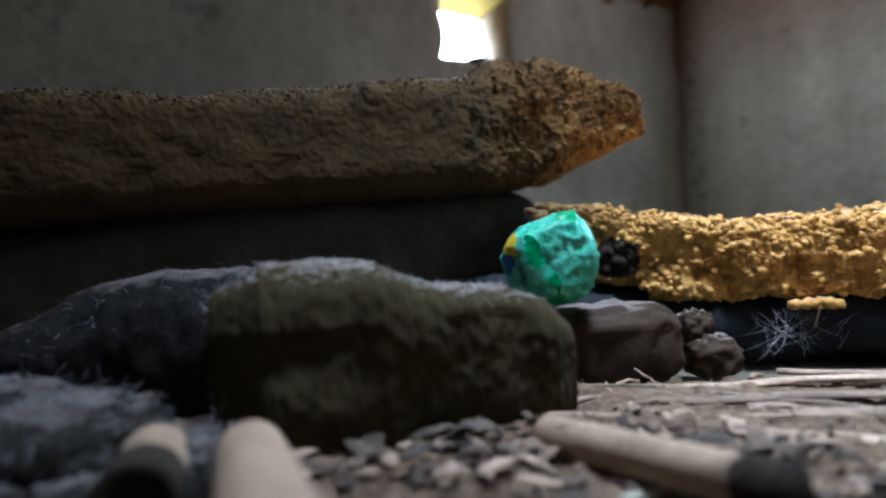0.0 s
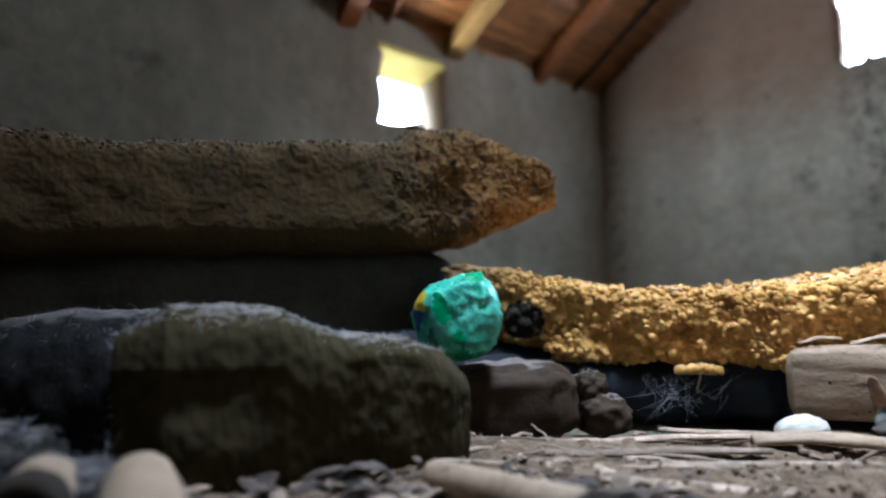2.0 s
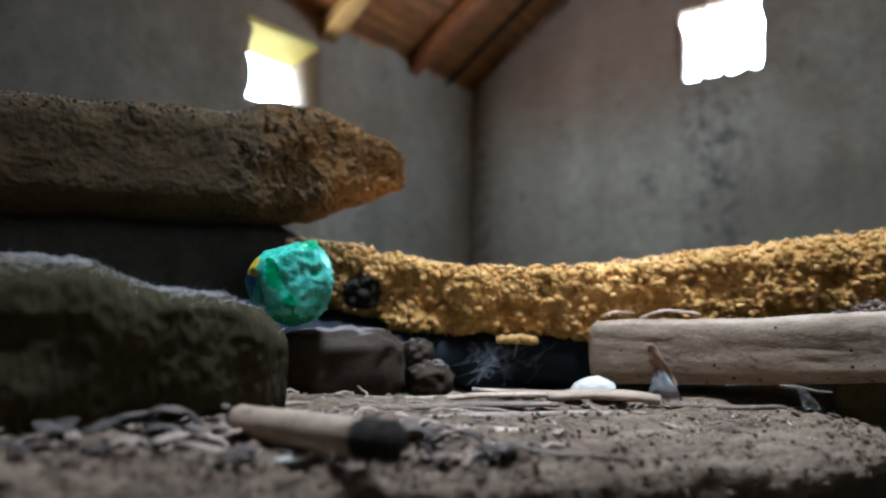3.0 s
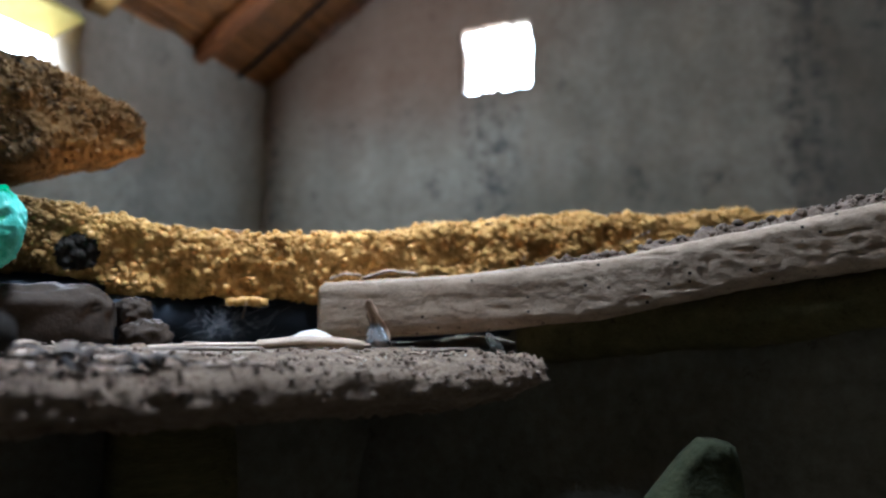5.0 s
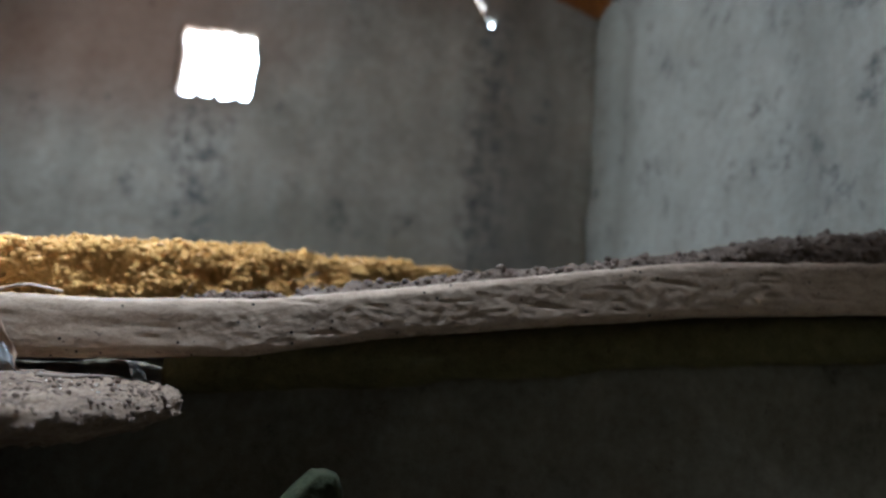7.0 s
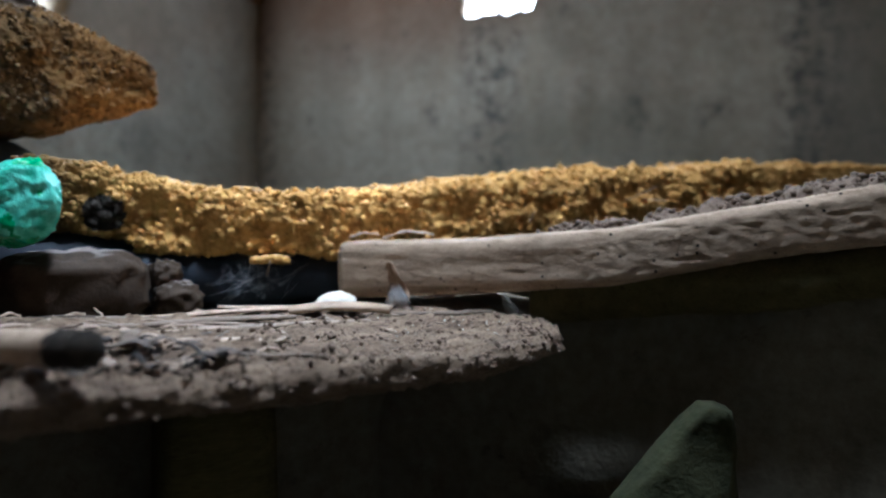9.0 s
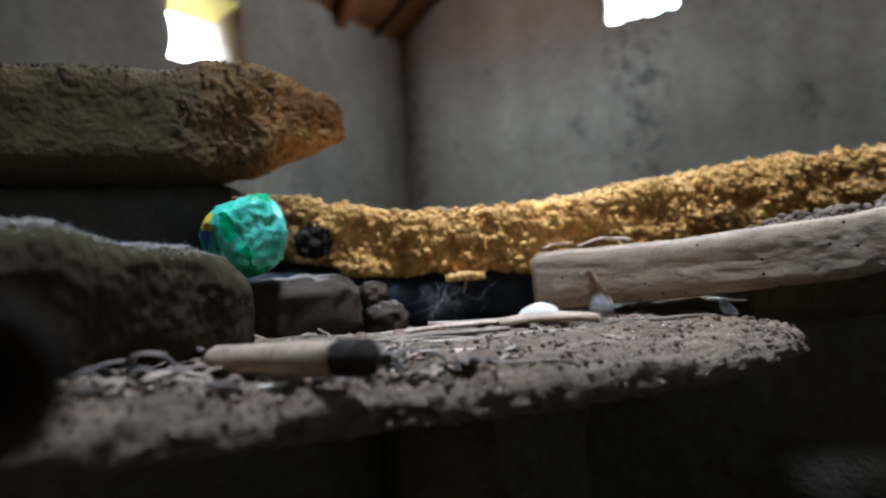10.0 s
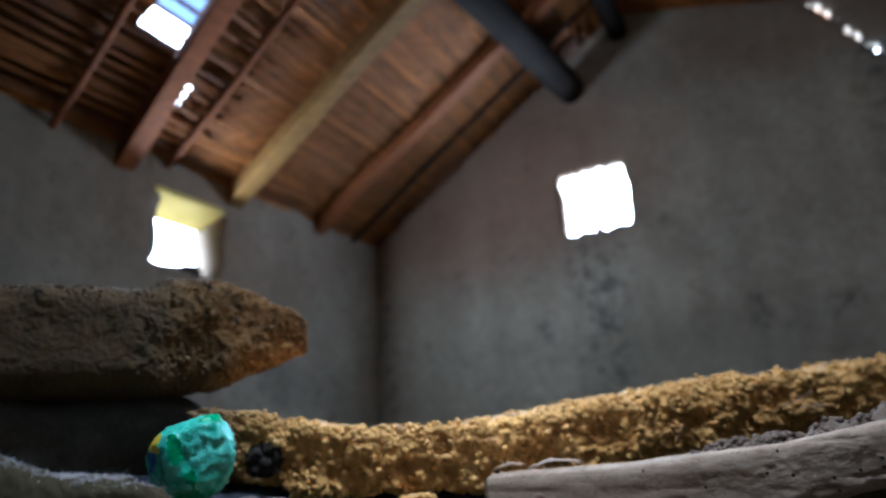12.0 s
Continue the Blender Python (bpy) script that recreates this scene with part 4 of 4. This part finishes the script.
def litter(n, x0, x1, y0, y1, big):
    for i in range(n):
        x, y = rng.uniform(x0, x1), rng.uniform(y0, y1)
        L = 0.006 + (big - 0.006) * rng.random() ** 2
        v, f = flake((x, y, plank_top(x) + rng.uniform(-0.001, 0.004)), L, i * 7 + int(x0 * 100))
        tagged(mesh_object("wood_chip", v, f, CHIP, smooth=False), "small angular chip of dry wood or husk", "wood chip", "litter on the plank")


def crumbs(n, x0, x1, y0, y1, small, big, mat, label, seed):
    r = random.Random(seed)
    v, f = [], []
    for i in range(n):
        x, y = r.uniform(x0, x1), r.uniform(y0, y1)
        L = small + (big - small) * r.random() ** 3
        c = Vector((x, y, plank_top(x) + L * 0.1))
        pts = [c + Vector((r.uniform(-1, 1), r.uniform(-1, 1), r.uniform(-0.5, 0.8))) * L * 0.6 for k in range(5)]
        o = len(v)
        v += pts
        f += [(o, o + 1, o + 2), (o, o + 2, o + 3), (o, o + 3, o + 1), (o + 4, o + 2, o + 1), (o + 4, o + 3, o + 2), (o + 4, o + 1, o + 3)]
    tagged(mesh_object("crumbs", v, f, mat, smooth=False), label, "crumbs", kind="stuff")


litter(120, -0.14, 0.32, 0.36, 0.60, 0.034)
litter(60, 0.2, 0.72, 0.45, 0.68, 0.020)

for i in range(70):
    x, y, a, L = rng.uniform(-0.06, 0.56), rng.uniform(0.38, 0.68), rng.uniform(-0.7, 0.4), 0.02 + 0.09 * rng.random() ** 2
    if rng.random() < 0.2:
        a += 1.4
    if x > 0.34:
        y, L = 0.56 + 0.4 * (y - 0.38), L * 0.5
    z = plank_top(x) + rng.uniform(0.002, 0.007)
    slat((x, y, z), (x + L * math.cos(a), y + L * math.sin(a), plank_top(x + L * math.cos(a)) + rng.uniform(0.001, 0.010)), rng.uniform(0.0012, 0.004), rng.uniform(0.0008, 0.002), CHIP, "thin dry splinter of cane on the plank", "splinter", "splinters on the plank", seed=i * 1.9, name="splinter", curl=rng.uniform(-0.002, 0.004))

DARK_LEAF = material("dark_dead_leaf", (0.02, 0.016, 0.013), (0.15, 0.115, 0.09), 30, 0.8, 0.8, 110, vary=0.7)
for i in range(95):
    x, y, a, L = rng.uniform(-0.16, 0.34), rng.uniform(0.355, 0.50), rng.uniform(0, 6.28), rng.uniform(0.012, 0.042)
    z = plank_top(x) + rng.uniform(0.001, 0.008)
    slat((x, y, z), (x + L * math.cos(a), y + L * math.sin(a), z + rng.uniform(-0.003, 0.012)), L * rng.uniform(0.12, 0.3), 0.0008, DARK_LEAF if i % 3 else CHIP, "curled dead leaf scrap on the plank", "leaf scrap", "leaf scraps on the plank", seed=i * 1.3, name="leaf_scrap", curl=rng.uniform(-0.003, 0.008))

# ---- dust crust on the beam, foam crumbs, film scraps, straws ----
def crust_relief(p, out):
    return 0.012 * noise.fractal(p * 26, 1.0, 2.0, 5) + 0.007 * clump(p, 80) + 0.0045 * clump(p, 170)


keys = []
for sx, z, hh in ((0.30, 0.724, 0.008), (0.45, 0.740, 0.012), (0.62, 0.774, 0.014), (0.90, 0.832, 0.010), (1.08, 0.866, 0.010), (1.25, 0.894, 0.030), (1.62, 0.93, 0.060)):
    p = E0 + V * sx + U * 0.035
    keys.append((sx, p.x, p.y, z, 0.055, hh))
v_, f_ = bar(keys, U, 260, 60, 0.8, crust_relief, 2.0)
crust = tagged(mesh_object("mud_crust", v_, f_, DUST_CRUST), "crumbly grey mud crust lying along the beam", "mud crust")
crumble(plank, 3200, lambda c, q: c.x > -0.05 and q.z > -0.3 and c.y < 0.52, 0.0008, 0.0032, DUST_CRUST, 14)
crumble(crust, 2200, lambda c, q: q.z > -0.2, 0.0014, 0.0060, DUST_CRUST, 12)
v_, f_ = bar([(0, 0.450, 0.818, 0.690, 0.008, 0.003), (0.5, 0.48, 0.808, 0.692, 0.014, 0.005), (1, 0.51, 0.800, 0.690, 0.008, 0.004)], FA, 40, 30, 0.8, lambda p, o: 0.004 * clump(p, 110), 1.0)
tagged(mesh_object("foam_crumb", v_, f_, FOAM), "torn strip of yellow foam hanging below the mattress", "foam crumb")
rings = []
for i in range(31):
    h = i / 30
    left, right, deep = -0.36 * (1 - h) ** 0.85 - 0.008, 0.031 + 0.02 * (1 - h), 0.08 * (1 - h) + 0.02
    ring = []
    for k in range(40):
        a = 2 * math.pi * k / 40
        x = (left + right) / 2 + (right - left) / 2 * spow(math.cos(a), 0.45)
        q = Vector((x, deep * spow(math.sin(a), 0.6), 0.55 * h))
        ring.append(q + Vector((1, 1, 0.3)) * (0.014 * fbm(q, 12) + 0.004 * fbm(q, 50)))
    rings.append(ring)
v_, f_ = skin(rings)
mound = mesh_object("mud_chunk", v_, f_, MOSSY_EARTH)
mound.matrix_world = pose(0.85, 0.265, -0.015, 0, 0, -32)
tagged(mound, "broken greenish chunk of dried mud on the dark floor", "mud chunk")
lump("stone", tuple(at_room(-1.27, -0.05, 1.462)), (0.05, 0.04, 0.028), STONE, "small dark lump on the sill of the opening", "stone", 40, rough=0.2, seed=33)


def scrap(name, base, top, wide, mat, label, category, curl, seed):
    """A thin torn scrap standing from base to top."""
    base, top = Vector(base), Vector(top)
    side = V
    v, f = [], []
    for i in range(15):
        h = i / 14
        c = base.lerp(top, h) + U * (curl * math.sin(h * 3.5 + seed))
        for j in range(7):
            w = (j / 6 - 0.5) * 2 * wide * (1 - 0.75 * h ** 2) * (1 + 0.3 * noise.noise(Vector((h * 5, j, seed))))
            v.append(c + side * w + U * (0.006 * noise.noise(Vector((h * 4, j * 0.7, seed)))))
    f = [(i * 7 + j, i * 7 + j + 1, (i + 1) * 7 + j + 1, (i + 1) * 7 + j) for i in range(14) for j in range(6)]
    ob = mesh_object(name, v, f, mat)
    ob.modifiers.new("thickness", "SOLIDIFY").thickness = 0.0008
    return tagged(ob, label, category)


scrap("dry_leaf", (0.632, 0.640, 0.624), (0.618, 0.655, 0.694), 0.015, DRY_LEAF, "upright brown dry leaf against the beam", "leaf", 0.006, 1.0)
scrap("plastic_scrap", (0.628, 0.632, 0.622), (0.620, 0.645, 0.660), 0.020, FILM, "torn clear plastic scrap beside the beam", "plastic scrap", 0.008, 4.0)
scrap("plastic_scrap", (0.745, 0.515, 0.622), (0.737, 0.522, 0.648), 0.010, FILM, "torn clear plastic scrap beside the beam", "plastic scrap", 0.008, 7.0)
for a, b, c in ((E0 + V * 0.0 - U * 0.02, E0 + V * 0.045 + U * 0.0, 0.004), (E0 + V * 0.06 - U * 0.02, E0 + V * 0.14 + U * 0.0, 0.007)):
    slat(a + Vector((0, 0, 0.728)), b + Vector((0, 0, 0.732)), 0.013, 0.0018, BAMBOO, "curled strip of dry bark on the beam", "bark strip", "bark strips", seed=a.x * 9, name="bark_strip", curl=c)
rng = random.Random(21)
for i in range(26):
    x = rng.uniform(0.45, 1.35)
    y = lerp_keys([(0.08, 0.93), (0.40, 0.838), (0.70, 0.765), (1.08, 0.662), (1.36, 0.594)], x)[0] + rng.uniform(0.01, 0.08)
    z = lerp_keys([(0.20, 0.845), (0.40, 0.808), (0.55, 0.805), (0.70, 0.820), (0.90, 0.840), (1.08, 0.862), (1.36, 0.888)], x)[0] - 0.003
    a, L = rng.uniform(0, 3.14), rng.uniform(0.006, 0.02)
    slat((x, y, z), (x + L * math.cos(a), y + L * math.sin(a), z + rng.uniform(-0.002, 0.006)), L * 0.2, 0.0012, CHIP, "small pale husk on the mattress", "husk", "husks on the mattress", seed=i * 2.3, name="husk")
for a, b in (((0.93, 0.70, 0.752), (0.935, 0.69, 0.775)), ((0.47, 0.795, 0.665), (0.473, 0.785, 0.690)), ((1.12, 0.635, 0.80), (1.16, 0.60, 0.825)), ((1.15, 0.62, 0.80), (1.19, 0.60, 0.80))):
    tagged(stick("straw", a, b, 0.0012, CHIP, around=6, steps=4), "short dry straw caught in the foam", "straw", "straws in the foam")


# cobweb threads over the brick, the rubble and below the mattress
def threads(name, n, box_a, box_b, sag, label, seed):
    r = random.Random(seed)
    v, f = [], []
    for i in range(n):
        a = Vector([r.uniform(lo, hi) for lo, hi in box_a])
        b = Vector([r.uniform(lo, hi) for lo, hi in box_b])
        rings = []
        for k in range(9):
            h = k / 8
            c = a.lerp(b, h) + Vector((0, 0, -sag * 4 * h * (1 - h))) + 0.004 * Vector((noise.noise(Vector((i, h * 3, 0))), noise.noise(Vector((i, h * 3, 5))), 0))
            rings.append([c + Vector((0.00013 * math.cos(q * 2.094), 0, 0.00013 * math.sin(q * 2.094))) for q in range(3)])
        sv, sf = skin(rings)
        f += [tuple(x + len(v) for x in q) for q in sf]
        v += sv
    return tagged(mesh_object(name, v, f, COBWEB), label, "cobweb", kind="stuff")


def fuzz(name, obs, n, keep, long, thick, mat, label, seed, category="cobweb"):
    """Fine curling hairs that grow from points of obs for which keep(place, normal) holds."""
    r = random.Random(seed)
    v, f = [], []
    for ob in obs:
        m = ob.matrix_world
        pick = [q for q in ob.data.vertices if keep(m @ q.co, q.normal)]
        for i in range(n):
            q = r.choice(pick)
            c, nor = m @ q.co, q.normal
            way = (Vector((r.gauss(0, 1), r.gauss(0, 1), r.gauss(0, 0.6))) + nor * 0.7).normalized()
            L, rad, spin = long * (0.3 + r.random() ** 2), thick * r.uniform(0.6, 1.3), r.uniform(0, 6)
            rings = []
            for k in range(5):
                c = c + way * (L / 5) if k else c
                way = (way + 0.5 * noise.noise_vector(c * 90 + Vector((spin, 0, 0))) - nor * 0.12).normalized()
                rings.append([c + Vector((rad * math.cos(a), rad * math.sin(a) * 0.5, rad * math.sin(a))) for a in (0, 2.094, 4.189)])
            sv, sf = skin(rings, False)
            f += [tuple(x + len(v) for x in w) for w in sf]
            v += sv
    return tagged(mesh_object(name, v, f, mat), label, category, kind="stuff")


rubble = [ob for ob in scene.objects if ob.name.startswith("rubble_stone")]
fuzz("cobweb", rubble[:3], 420, lambda c, q: q.z > -0.1 and q.y < 0.5, 0.022, 0.00016, COBWEB, "grey dusty cobweb matted over the rubble", 3)
fuzz("cobweb", rubble[3:], 45, lambda c, q: q.z > 0.0, 0.016, 0.00015, COBWEB, "grey dusty cobweb matted over small rubble", 13)
fuzz("cobweb", [adobe], 1500, lambda c, q: q.z > 0.72, 0.007, 0.00026, COBWEB, "grey cobweb fuzz along the top of the brick", 5)
fuzz("cobweb", [adobe], 420, lambda c, q: q.x < -0.5 and q.y < 0.5, 0.012, 0.00026, COBWEB, "grey cobweb fuzz down the end of the brick", 6)
fuzz("cobweb", [dusty_cloth], 900, lambda c, q: q.z > 0.3 and q.y < 0.4, 0.014, 0.00016, COBWEB, "grey cobweb fuzz over the dark cloth", 7)
fuzz("foam_fibres", [foam_slab], 2600, lambda c, q: q.z > 0.55, 0.006, 0.00035, DUST_CRUST, "pale frayed fibres along the top of the foam slab", 9, "fibres")
threads("cobweb", 40, ((0.40, 0.55), (0.80, 0.86), (0.675, 0.69)), ((0.38, 0.50), (0.78, 0.84), (0.62, 0.66)), 0.006, "pale cobweb threads below the mattress", 8)
litter(90, -0.22, 0.40, 0.34, 0.62, 0.020)
crumbs(2600, -0.25, 0.66, 0.345, 0.70, 0.0015, 0.007, DUST_CRUST, "grey dust crumbs strewn over the plank", 4)
crumbs(1500, -0.22, 0.40, 0.345, 0.62, 0.002, 0.010, CHARRED_AND_SHADED, "black charred crumbs on the plank", 6)
crumbs(500, -0.2, 0.68, 0.38, 0.70, 0.002, 0.006, PALE_STONE, "pale husk crumbs on the plank", 9)

# ---- frayed reeds hanging from the eaves, worm holes in the beam ----
for a, b, r in HANGING:
    tagged(stick("hanging_reed", at_room(*a), at_room(*b), r, PALE_TIMBER, around=7, steps=5, wob=0.2), "frayed broken reed hanging from the eaves", "reed", "hanging reeds")
